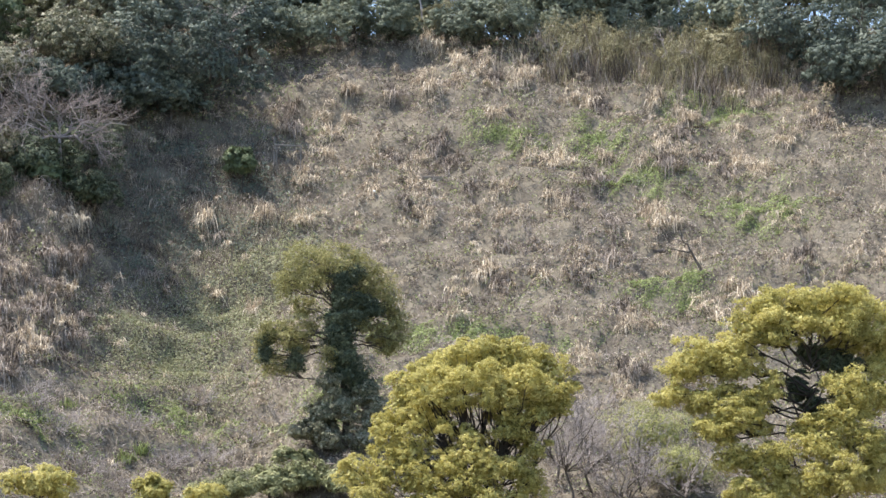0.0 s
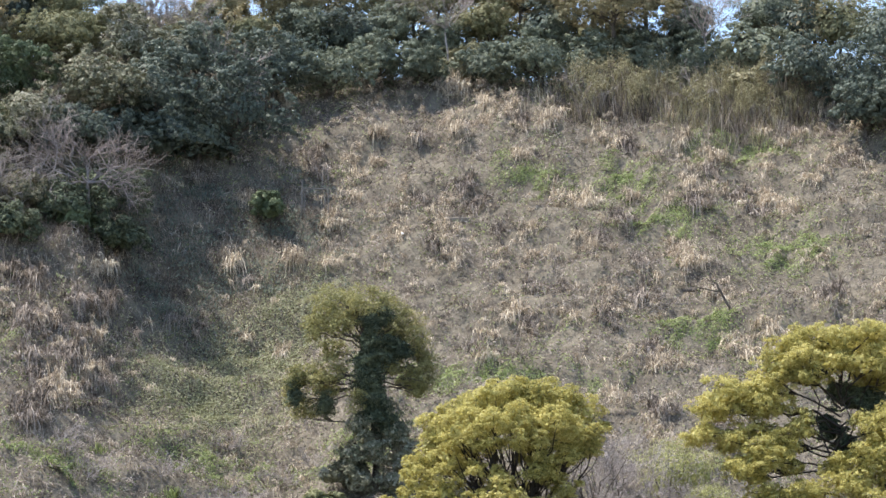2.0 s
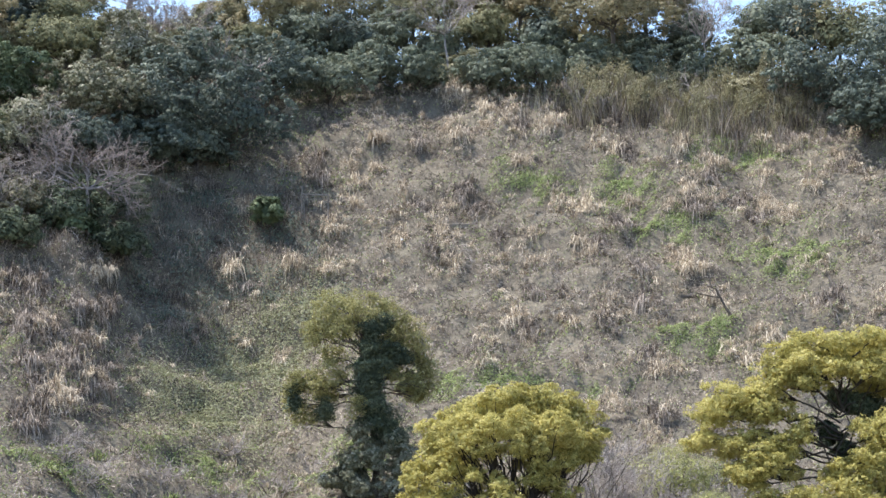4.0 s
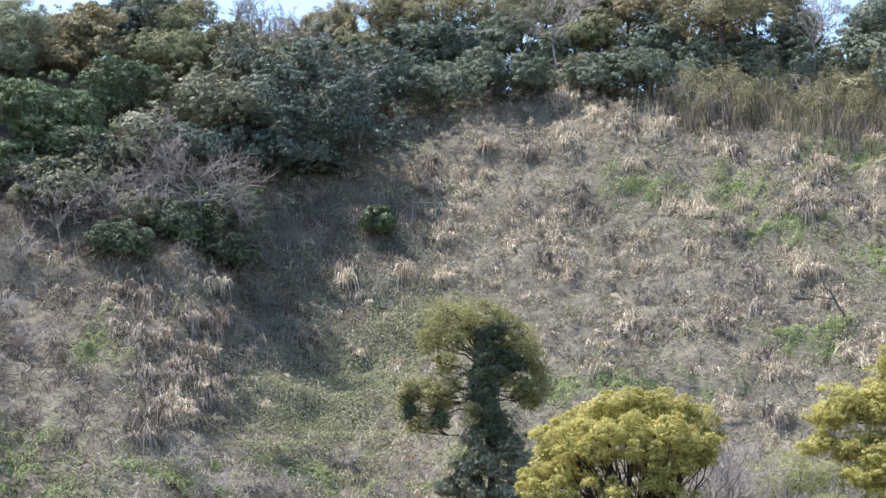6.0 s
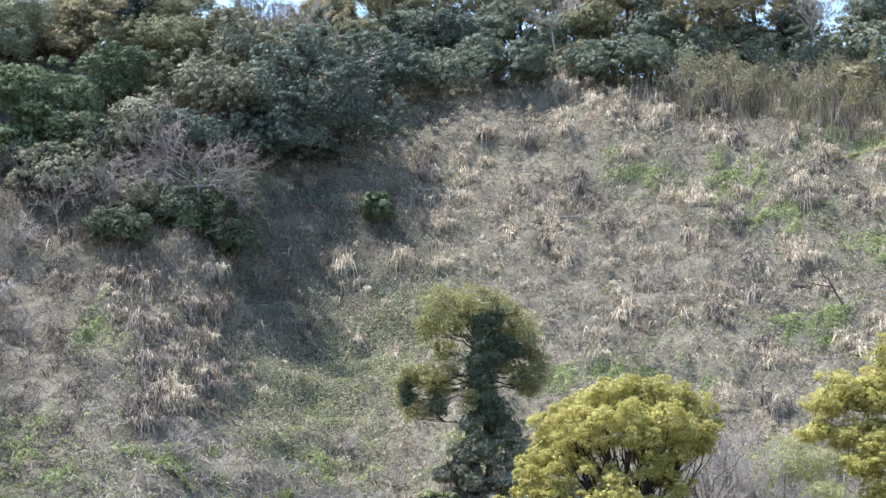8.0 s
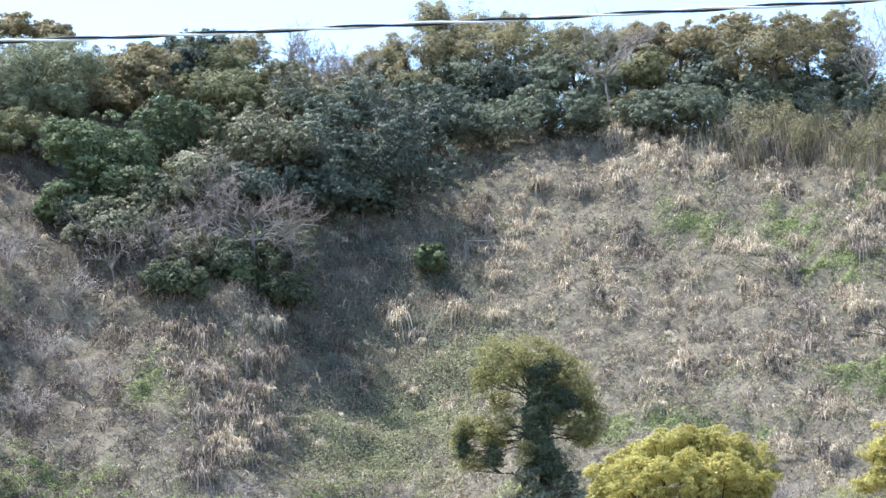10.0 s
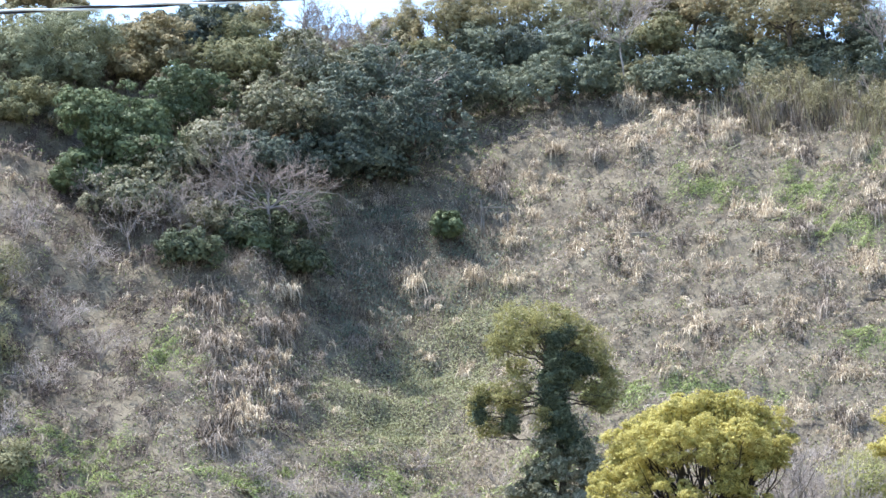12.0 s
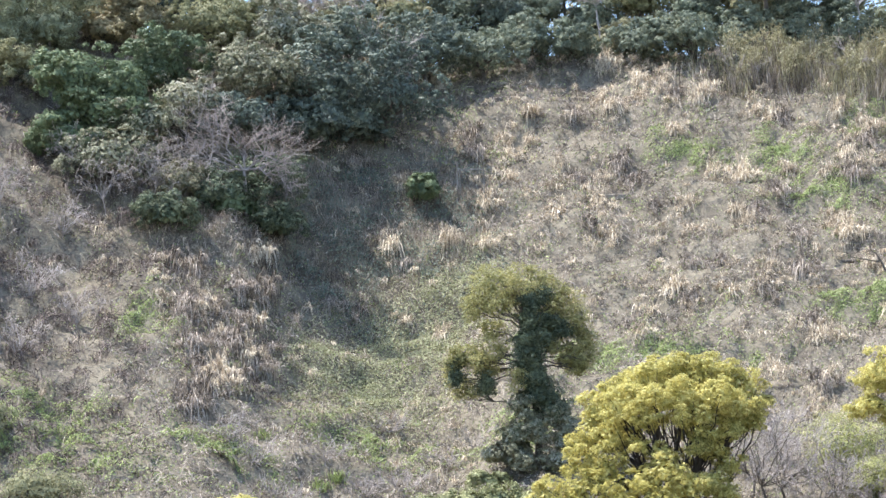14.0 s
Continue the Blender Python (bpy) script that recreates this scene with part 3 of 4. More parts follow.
for i, row in enumerate([(13.1, 142.8, 2.4, 2.5, 1.7), (14.6, 139.8, 1.3, 1.6, 1.1)]):
    leafy_tree("sprouting_tree", "thin tree in sparse pale green new leaf", "tree", row, SPROUT, 55 + i, leaves=10000, size=0.075, lobes=22, clump=0.85, trunk=0.05, low=-0.8)

for i, row in enumerate([(-16.3, 140.9, 0.8, 1.6, 0.8), (-13.8, 139.6, 0.5, 1.4, 0.8), (-12.1, 142.7, 0.7, 1.3, 0.8), (-10.1, 144.1, 0.9, 1.2, 0.8), (-14.3, 144.5, 0.7, 1.2, 0.7), (-11.6, 153.3, 0.6, 1.4, 0.7), (-19.4, 143.7, 0.8, 1.3, 0.8), (-8.3, 148.9, 0.8, 1.2, 0.8), (-6.6, 150.5, 0.7, 1.1, 0.7), (-17.9, 142.8, 0.7, 1.2, 0.7)]):
    bare_tree("dead_shrub", "low grey mound of dead brushwood", row, TWIG, 320 + i, limbs=14, depth=3, thick=0.022, spread=1.2, low=0.9, group="dead brushwood at the foot of the slope")

# ---- wood on the upper slope and along the ridge ----
WOOD_DARK = [
    (-30.1, 184.3, 3.7, 3.1, 2.5), (-25.5, 180.2, 3.5, 3.4, 2.6), (-27.9, 173.5, 3.8, 3.0, 2.9), (-22.4, 174.1, 3.6, 3.5, 2.9), (-18.1, 176.7, 4.3, 3.7, 3.7),
    (-13.4, 179.1, 3.7, 4.0, 3.6), (-11.2, 187.2, 3.4, 3.5, 2.9), (-16.2, 185.3, 3.4, 3.4, 2.5), (-20.9, 181.1, 3.6, 3.0, 2.4), (-28.4, 187.4, 4.5, 2.9, 2.3),
    (-22.0, 171.5, 2.4, 3.2, 2.1), (-18.3, 175.0, 2.2, 2.8, 2.0), (-15.6, 177.9, 2.3, 2.8, 2.1), (-31.4, 180.3, 3.1, 2.8, 2.2)]
RIDGE_DARK = [
    (-7.2, 188.6, 2.0, 3.3, 2.2), (-3.7, 191.3, 2.2, 2.6, 2.2), (-0.8, 190.8, 1.5, 1.9, 1.6), (4.1, 191.8, 1.7, 2.8, 1.9), (7.7, 191.4, 2.2, 3.0, 2.2),
    (26.3, 186.8, 2.3, 3.1, 2.5), (29.5, 184.4, 3.0, 3.4, 3.0), (32.4, 180.6, 3.0, 3.3, 3.1), (35.6, 179.1, 3.1, 3.2, 3.3), (29.5, 181.1, 2.3, 2.3, 2.3),
    (32.1, 186.5, 4.0, 3.5, 2.8), (11.5, 193.5, 2.0, 2.7, 2.3), (15.5, 194.5, 2.0, 2.8, 2.3), (19.5, 193.5, 2.0, 2.7, 2.3), (23.4, 190.5, 2.6, 2.6, 2.4), (37.5, 184.0, 3.6, 3.4, 3.0)]
BACK_ROW = [
    (-23.5, 194.0, 2.5, 3.2, 2.8), (-18.5, 195.0, 2.5, 3.2, 2.8), (-13.5, 195.5, 2.6, 3.2, 3.0), (-9.0, 195.5, 2.9, 2.9, 3.2), (-4.6, 197.0, 3.3, 2.8, 3.5), (0.2, 197.0, 3.1, 2.8, 3.3), (2.0, 194.0, 1.6, 2.0, 2.0), (4.8, 197.5, 3.3, 2.8, 3.5),
    (9.4, 197.0, 2.9, 2.9, 3.1), (14.0, 198.5, 2.5, 2.9, 2.7), (18.5, 199.0, 2.5, 2.9, 2.6), (23.0, 197.0, 2.9, 3.0, 3.2), (28.0, 194.0, 3.7, 3.4, 3.8), (33.5, 193.0, 3.9, 3.4, 4.0)]
FAR_ROW = [(-21.8, 195.8, 4.0, 2.6, 1.6), (-18.0, 198.5, 3.9, 2.9, 1.6), (-15.0, 200.5, 3.9, 2.5, 1.7), (-10.8, 200.0, 4.2, 3.2, 3.0), (-6.8, 201.0, 4.4, 3.0, 3.2), (-15.5, 200.0, 3.2, 3.2, 2.6), (-20.5, 200.0, 2.8, 3.2, 2.4), (-30.0, 198.0, 3.4, 3.4, 3.2), (-36.0, 194.0, 3.2, 3.4, 3.0), (-43.0, 190.0, 3.2, 3.4, 3.0), (-50.0, 186.0, 3.2, 3.4, 3.0), (-5.0, 204.0, 4.0, 3.4, 3.6), (0.5, 205.0, 5.4, 3.4, 3.8),
           (4.5, 206.0, 5.8, 3.0, 3.2), (8.5, 204.0, 5.6, 3.4, 3.9), (13.5, 205.0, 5.4, 3.4, 4.0), (20.0, 204.0, 5.2, 3.0, 2.8), (27.0, 202.0, 5.0, 3.6, 3.8), (33.5, 200.0, 5.0, 3.6, 3.8)]
for i, row in enumerate(FAR_ROW):
    leafy_tree("broadleaf_tree", "shaded broadleaf tree beyond the ridge", "tree", row, (HAZY_RIDGE_OLIVE, HAZY_RIDGE_LEAF, BROWN)[i % 3], 260 + i, leaves=3600, size=0.17, lobes=14, low=-0.9, clump=0.45, group="trees beyond the ridge")
# crowns 0, 4-6, 11 and 12 take the leaf copy with shade in its colour
for i, row in enumerate(WOOD_DARK):
    leafy_tree("evergreen_tree", "dense dark evergreen oak at the edge of the wood", "tree", row, {2: GREEN, 3: VINE, 8: VINE, 1: WOOD_OLIVE, 13: BROWN, 4: DARK_SHADED, 5: DARK_SHADED, 11: DARK_SHADED, 12: DARK_SHADED, 0: DARK_SHADED, 6: DARK_SHADED}.get(i, DARK), 60 + i, leaves=22000, size=0.1, lobes=18, low=-0.5, clump=0.42, lobe=(0.24, 0.44), form=0.85, each=36, turn=0.35, broad=20, group="evergreens of the wood")
for i, row in enumerate([(-6.2, 196.0, 3.4, 2.9, 2.0), (-2.9, 196.0, 4.7, 2.2, 1.8), (4.2, 196.0, 5.0, 2.4, 2.0), (8.0, 196.0, 4.6, 2.4, 1.8), (0.5, 196.0, 3.7, 2.4, 1.6), (11.8, 198.0, 3.0, 2.9, 1.4), (15.6, 198.0, 3.4, 2.9, 1.6), (-9.2, 196.0, 4.5, 2.4, 1.8), (-12.9, 195.0, 4.7, 2.4, 1.2), (18.8, 197.0, 4.8, 2.0, 2.0), (-38.3, 180.0, 0.8, 3.0, 1.5), (-34.8, 182.0, 0.8, 2.3, 1.5), (27.2, 194.0, 4.9, 3.0, 2.0), (24.4, 196.0, 5.9, 2.6, 1.8), (29.6, 192.0, 5.0, 2.8, 2.4), (27.0, 198.0, 6.7, 2.5, 1.6)]):
    leafy_tree("understorey_tree", "dark evergreen understorey tree between the ridge trunks", "tree", row, (DARK, HAZY_RIDGE_LEAF, WOOD_OLIVE)[i % 3], 450 + i, leaves=8000, size=0.13, lobes=14, low=-0.9, clump=0.5, lobe=(0.26, 0.46), form=0.8, each=50, turn=0.3, group="understorey of the ridge")
for i, row in enumerate(RIDGE_DARK):
    leafy_tree("evergreen_tree", "dark evergreen tree on the ridge above the dry grass", "tree", row, DARK if 4 < i < 11 else HAZY_RIDGE_LEAF, 80 + i, leaves=12000, size=0.11, lobes=16, low=-0.5, clump=0.42, lobe=(0.24, 0.44), form=0.85, each=36, turn=0.35, broad=20, group="evergreens of the ridge")
for i, row in enumerate(BACK_ROW):
    leafy_tree("broadleaf_tree", "shaded broadleaf tree in the back row of the ridge", "tree", row, (HAZY_RIDGE_LEAF, HAZY_RIDGE_OLIVE, BROWN, HAZY_RIDGE_LEAF, VINE)[i % 5], 160 + i, leaves=3600, size=0.17, lobes=14, low=-0.9, clump=0.45, group="back row of the ridge")
for i, row in enumerate([(-32.4, 168.0, 3.9, 2.9, 2.6), (-30.6, 167.6, 2.4, 2.6, 2.3), (-32.6, 166.6, 1.9, 2.2, 1.8), (-29.4, 169.0, 3.4, 2.2, 2.0)]):
    leafy_tree("laurel_tree", "glossy green laurel tree at the edge of the wood", "tree", row, GREEN, 95 + i, leaves=15000, size=0.1, lobes=15, low=-0.5, clump=0.5, lobe=(0.26, 0.46), form=0.85, each=40, turn=0.35, broad=20)
for i, row in enumerate([(-30.1, 179.0, 3.6, 2.3, 1.6), (-32.5, 178.0, 2.2, 1.9, 1.3), (-42.0, 190.0, 6.3, 2.2, 1.1), (-39.2, 190.0, 6.0, 1.9, 1.0), (13.3, 194.0, 6.2, 4.5, 2.5), (15.8, 197.0, 7.3, 2.9, 1.8), (6.6, 198.0, 7.5, 2.6, 1.6), (4.3, 199.0, 7.7, 1.9, 1.2), (10.7, 199.0, 7.7, 2.5, 1.4), (18.3, 199.0, 7.1, 1.9, 2.3)]):
    leafy_tree("bronze_tree", "broad ridge tree with bronze-green foliage", "tree", row, BROWN, 100 + i, leaves=20000 if i == 4 else 11000, size=0.1, lobes=26, low=-0.6, clump=0.42, form=0.85, each=36, turn=0.35, broad=20)
for i, row in enumerate([(-38.5, 174.0, 3.4, 2.8, 2.2), (-35.0, 177.0, 5.2, 2.8, 1.9), (-37.4, 179.0, 3.1, 2.2, 1.7), (-41.5, 174, 1.0, 2.0, 1.7), (-38.4, 174, 1.8, 2.0, 1.6), (-35.5, 175, 4.2, 1.8, 1.6), (-45.0, 182, 2.3, 2.8, 2.1)]):
    leafy_tree("feathery_tree", "tall feathery grey-green tree at the wood's western end", "tree", row, FEATHER, 510 + i, leaves=13000, size=0.1, lobes=26, clump=0.5, low=-0.9, form=0.75, each=50, turn=0.3)
for i, row in enumerate([(-14.8, 198.0, 6.5, 1.5, 1.6), (-11.8, 199.0, 9.1, 2.1, 1.6), (-11.9, 197.0, 6.7, 2.1, 2.0), (-8.8, 199.0, 8.7, 3.1, 1.9), (-7.6, 197.0, 5.7, 2.5, 2.0), (-3.9, 198.0, 7.0, 2.7, 2.1), (-1.5, 200.0, 7.8, 2.2, 1.4), (-16.9, 199.0, 5.6, 1.2, 1.0), (-25.6, 193.0, 4.7, 2.2, 1.5), (2.5, 201.0, 7.3, 2.3, 1.4), (-5.9, 201.0, 8.7, 2.1, 1.7), (0.5, 200.0, 6.7, 2.3, 1.7), (-2.0, 197.0, 6.2, 2.5, 1.8), (4.8, 200.0, 6.5, 2.5, 1.9), (-10.4, 200.0, 7.3, 2.1, 2.1), (8.8, 200.0, 6.5, 2.5, 2.1)]):
    leafy_tree("golden_tree", "airy golden-olive tree with visible limbs against the sky", "tree", row, HAZY_RIDGE_OLIVE if i in (5, 11, 12, 13, 15) else GOLDEN, 410 + i, leaves=9000, size=0.105, lobes=20, clump=0.42, low=-0.9, fill=0.03, trunk=0.11, form=0.75, each=40)
for i, row in enumerate([(-28.8, 187.0, 4.7, 2.3, 1.3), (-25.8, 186.0, 4.2, 2.3, 1.6), (-24.8, 184.0, 1.6, 2.3, 1.7), (-33.8, 184.0, 3.5, 1.7, 1.2)]):
    leafy_tree("olive_oak", "rounded olive-green oak near the ridge", "tree", row, WOOD_OLIVE, 430 + i, leaves=12000, size=0.1, lobes=18, clump=0.44, low=-0.5, lobe=(0.26, 0.46), form=0.85, each=60, turn=0.25)
# the IVY rows are dark shrubs added for the shaded hollows around the bare tree
for i, row in enumerate([(-25.8, 171.0, 3.1, 3.4, 2.1), (-29.5, 164.9, 1.8, 3.4, 1.9), (-25.0, 164.6, 1.5, 1.8, 1.4), (-28.1, 168.0, 2.2, 2.8, 1.9), (-20.8, 168.4, 2.3, 3.6, 2.0), (-22.6, 165.2, 1.5, 3.0, 1.6), (-19.6, 166.4, 1.4, 2.1, 1.4), (-25.6, 161.5, 1.0, 2.2, 1.3)]):
    leafy_tree("vine_covered_shrub", "mounded vine-smothered shrub, grey-green; dark ones stand in for shade", "shrub", row, (VINE, VINE, MURKY, VINE, IVY, IVY, IVY, IVY)[i], 120 + i, leaves=9000, size=0.12, lobes=24, clump=0.34, low=-0.8, trunk=0.08)
for i, row in enumerate([(-26.9, 164.0, 2.2, 2.1, 1.4), (-29.4, 163.0, 2.4, 2.2, 1.4), (-25.1, 163.6, 1.5, 2.0, 1.6), (-31.9, 165.5, 1.9, 1.7, 1.2), (-23.8, 167.6, 4.6, 1.9, 1.1), (-35.2, 159.2, 1.1, 1.5, 1.1), (-35.3, 154.0, 1.2, 1.6, 1.2), (-31.8, 152.5, 1.1, 1.7, 1.1), (-31.4, 159.6, 1.1, 1.5, 1.1), (-31.7, 147.7, 1.1, 1.7, 1.1), (-32.7, 141.1, 1.1, 1.5, 1.1), (-29.3, 152.5, 1.0, 1.4, 1.0)]):
    bare_tree("vine_tangle_shrub", "grey-brown tangle of bare vines mounded on the bank", row, TWIG, 350 + i, limbs=11, depth=3, thick=0.024, spread=1.5, low=0.7, crook=0.3, fine=0.014, arch=0.3, rise=-0.15, group="vine tangles on the western bank")


def fan_tree(name, label, x, y, hub, seed, limbs=19):
    """A leafless tree whose crooked limbs fan out from one hub into a low dome and hang at the rim."""
    r = np.random.RandomState(seed)
    tree = tagged(empty_at(name, x, y), label, "tree")
    hub = np.array((0.0, 0.0, hub))
    part("trunk", tube_mesh("trunk", [limb((0.15, 0, -0.4), hub, 0.14, 0.1, r, 0.06)], 8), GREY_BARK, tree, flat=False)
    arms = [limb(hub, hub + np.array((math.cos(a), r.uniform(-0.6, 0.3), 0.7 * math.sin(a))) * r.uniform(0.5, 1.3), 0.09, 0.06, r, 0.2, 4) for a in (0.1, 0.8, 1.6, 2.3, 2.9)]
    for arm in arms:
        part("limb", tube_mesh("limb", [arm], 6), GREY_BARK, tree, flat=False)
    for i in range(limbs):
        a = radians(-32 + 238 * (i + r.uniform(0.1, 0.9)) / limbs)
        long = (4.3 if math.cos(a) > 0 else 5.2) * abs(math.cos(a)) + 1.7 * abs(math.sin(a))
        if math.sin(a) < 0:
            long *= 0.75
        end = hub + np.array((math.cos(a), r.uniform(-0.55, 0.35), math.sin(a))) * long * r.uniform(0.7, 1.0)
        main = limb(arms[min(4, i * 5 // limbs)][-1][0], end, 0.055, 0.02, r, 0.34, 8, 0.08)
        forks, twigs = [], []
        for k in range(2, 9):
            for turn in (-1, 1):
                if r.uniform() < 0.3:
                    continue
                at, rad = main[k][0], main[k][1]
                way = unit(unit(end - hub) + turn * np.array((-math.sin(a), r.normal(0, 0.4), math.cos(a))) * r.uniform(0.4, 1.0))
                fork = limb(at, at + way * long * r.uniform(0.16, 0.34), rad * 0.62, 0.012, r, 0.25, 5, 0.06)
                forks.append(fork)
                for m in range(1, 6):
                    for _ in range(2):
                        tip = unit(way + r.normal(0, 0.7, 3) + np.array((0, 0, -0.1)))
                        twigs.append(limb(fork[m][0], fork[m][0] + tip * r.uniform(0.3, 0.8), 0.009, 0.005, r, 0.2, 2))
        branch = part("branch", tube_mesh("branch", [main], 5), GREY_BARK, tree, flat=False)
        part("fork", tube_mesh("fork", forks, 4), GREY_BARK, branch)["kind"] = "stuff"
        part("twig_spray", tube_mesh("twig_spray", twigs, 3), MAUVE_TWIG, branch, "fine mauve-brown twigs")["kind"] = "stuff"
    return tree


fan_tree("spreading_bare_tree", "umbrella-shaped leafless tree with pale grey crooked branches", -21.3, 165.6, 3.3, 130)
for i, row in enumerate([(-19.6, 193.0, 4.2, 1.9, 1.4), (-17.7, 194.0, 4.1, 1.8, 1.3), (-20.7, 192.0, 4.0, 1.4, 1.4), (1.4, 193.0, 5.6, 2.8, 2.1), (-21.4, 191.0, 5.0, 0.7, 1.4), (20.4, 194.0, 5.8, 2.3, 2.9), (-13.8, 184.6, 3.0, 1.9, 2.3)]):
    bare_tree("leafless_ridge_tree", "grey leafless tree between evergreens on the ridge", row, TWIG, 140 + i, limbs=11, depth=4, thick=0.05, fine=0.016)

for i, row in enumerate([(-40.1, 169.8, 1.1, 2.1, 1.2), (-37.4, 172.0, 1.1, 2.0, 1.2), (-35.7, 176.8, 1.2, 1.8, 1.3), (-41.3, 168.8, 0.9, 1.4, 1.1), (-38.6, 169.8, 0.8, 1.6, 0.9), (-35.8, 171.5, 0.8, 1.4, 0.9)]):
    leafy_tree("thicket_shrub", "olive scrub filling the foot of the western trees", "shrub", row, (FEATHER, WOOD_OLIVE, MURKY)[i % 3], 490 + i, leaves=8000, size=0.1, lobes=16, clump=0.4, low=-0.9, trunk=0.05, form=0.75, broad=8)
for i, row in enumerate([(10.9, 188.4, 1.0, 1.4, 1.5), (13.4, 190.5, 1.0, 1.6, 1.7), (17.6, 190.2, 1.1, 1.8, 1.8), (22.0, 188.0, 1.0, 1.5, 1.5)]):
    leafy_tree("thicket_shrub", "olive shrub rising out of the bamboo grass", "shrub", row, (MURKY, REED)[i % 2], 280 + i, leaves=3000, size=0.14, lobes=14, clump=0.4, low=-0.9, trunk=0.05)
for i, row in enumerate([(11.0, 187.6, 1.6, 1.5, 1.4), (18.4, 187.2, 1.8, 1.6, 1.5)]):
    bare_tree("thicket_bare_shrub", "grey leafless shrub in the bamboo grass", row, TWIG, 290 + i, limbs=7, depth=4, thick=0.035)

# ---- grass, creepers and stalks on the slope ----
GREEN_PATCHES = [(6.7, 178.9, 2.6, 1.2), (15.3, 174.5, 3.3, 1.3), (21.0, 182.1, 3.6, 2.0), (22.9, 171.1, 3.2, 2.1), (13.1, 178.5, 2.2, 2.5), (2.8, 158.1, 6.6, 1.2),
                 (16.3, 163.4, 3.1, 1.9), (-12.7, 150.0, 3.6, 2.6), (-19.7, 142.9, 2.6, 1.6), (-4.5, 150.4, 3.0, 2.2), (-28.5, 143.6, 3.6, 1.5), (-27.6, 138.8, 4.3, 2.4), (-25.7, 152.7, 1.7, 2.3)]
FLOOR_PATCHES = [(-9.5, 166.7, 2.2, 2.6), (-11.0, 163.8, 2.2, 2.6), (-13.3, 159.8, 2.2, 2.6), (-7.5, 167.2, 2.2, 2.6), (-10.8, 164.7, 3.8, 3.5), (-13.4, 158.7, 4.0, 4.6), (-7.8, 166.2, 2.1, 2.3)]
SPARSE_PATCHES = [(-13.2, 172.4, 6.1, 4.5), (-16.1, 168.5, 4.2, 3.7), (-9.7, 174.4, 2.9, 4.5)]
STEM_PATCHES = SPARSE_PATCHES + [(-22.3, 161.9, 2.0, 3.2), (-23.2, 165.4, 3.1, 3.0), (-19.6, 162.2, 2.0, 2.5), (-24.8, 160.1, 2.0, 2.4)]
slope_r = np.random.RandomState(7)


def patch_mask(x, y, patches):
    out = np.zeros_like(x)
    for px, py, rx, ry in patches:
        out = np.maximum(out, np.exp(-(((x - px) / rx) ** 2 + ((y - py) / ry) ** 2) * 1.1))
    return out


def scatter(n, keep, r, x0=-48, x1=38, y0=126, y1=199):
    """n places spread over the hillside, kept where keep(x, y) is high."""
    xs, ys = [], []
    have = 0
    while have < n:
        x, y = r.uniform(x0, x1, n * 2), r.uniform(y0, y1, n * 2)
        ok = r.uniform(0, 1, n * 2) < keep(x, y)
        xs.append(x[ok]), ys.append(y[ok])
        have += ok.sum()
    x, y = np.concatenate(xs)[:n], np.concatenate(ys)[:n]
    return np.stack([x, y, height(x, y)], -1)


def slope_normal(p):
    e = 0.4
    dx = (height(p[:, 0] + e, p[:, 1]) - height(p[:, 0] - e, p[:, 1])) / (2 * e)
    dy = (height(p[:, 0], p[:, 1] + e) - height(p[:, 0], p[:, 1] - e)) / (2 * e)
    return unit(np.stack([-dx, -dy, np.ones_like(dx)], -1))


def green_here(x, y):
    return np.clip(patch_mask(x, y, GREEN_PATCHES) * (0.6 + 0.5 * waves(x, y, 1.6, 22)) + 0.3 * smooth(0.0, 0.9, waves(x, y, 4, 21) + 0.5 * waves(x, y, 16, 24)) + 0.1, 0, 1) * (1 - 0.75 * patch_mask(x, y, SPARSE_PATCHES)) * (1 - 0.7 * smooth(-23, -27, x))


def floor_here(x, y):
    return patch_mask(x, y, FLOOR_PATCHES)


def tuft_here(x, y):
    g = np.maximum(patch_mask(x, y, GREEN_PATCHES), floor_here(x, y))
    return np.clip(0.05 + 0.95 * smooth(0.1, 0.9, waves(x, y, 4.2, 31) + 0.6 * waves(x, y, 14, 32)), 0, 1) * (1 - 0.9 * g) * (1 - 0.35 * patch_mask(x, y, SPARSE_PATCHES)) * (0.12 + 0.88 * smooth(140, 156, y)) * (1 - 0.8 * smooth(-25, -29, x))


def stalk_here(x, y):
    return np.clip(0.55 + 0.5 * waves(x, y, 4, 41), 0.08, 1) * (1 - 0.7 * patch_mask(x, y, GREEN_PATCHES)) * (1 - 0.8 * floor_here(x, y)) * (1 - 0.7 * patch_mask(x, y, SPARSE_PATCHES))


def tuft_blades(centres, blades, r, length, spread, droop=0.9, width=0.035, steps=3, downhill=0.45, stiff=0.14):
    """Tufts whose blades rise, arch over and hang downhill; droop 0 stands upright."""
    n = len(centres)
    scale = 0.45 + 0.95 * r.uniform(0, 1, (n, 1)) ** 1.4
    base = (centres[:, None] + r.normal(0, spread, (n, blades, 3)) * np.array((0.85, 0.6, 0.3))).reshape(-1, 3)
    ang = r.uniform(0, 6.283, n * blades)
    lean = np.stack([0.42 * np.cos(ang), 0.5 * np.sin(ang) - downhill, np.zeros_like(ang)], -1) * r.uniform(0.5, 1.1, (n * blades, 1))
    up = unit(np.array((0, -0.04, 1.0)) + r.normal(0, stiff, (n * blades, 3)))
    ln = (length * scale * r.uniform(0.55, 1.15, (n, blades))).ravel()
    bend = (droop * (r.uniform(0.7, 1.05, (n, 1)) * r.uniform(0.6, 1.15, (n, blades))).ravel())[:, None]
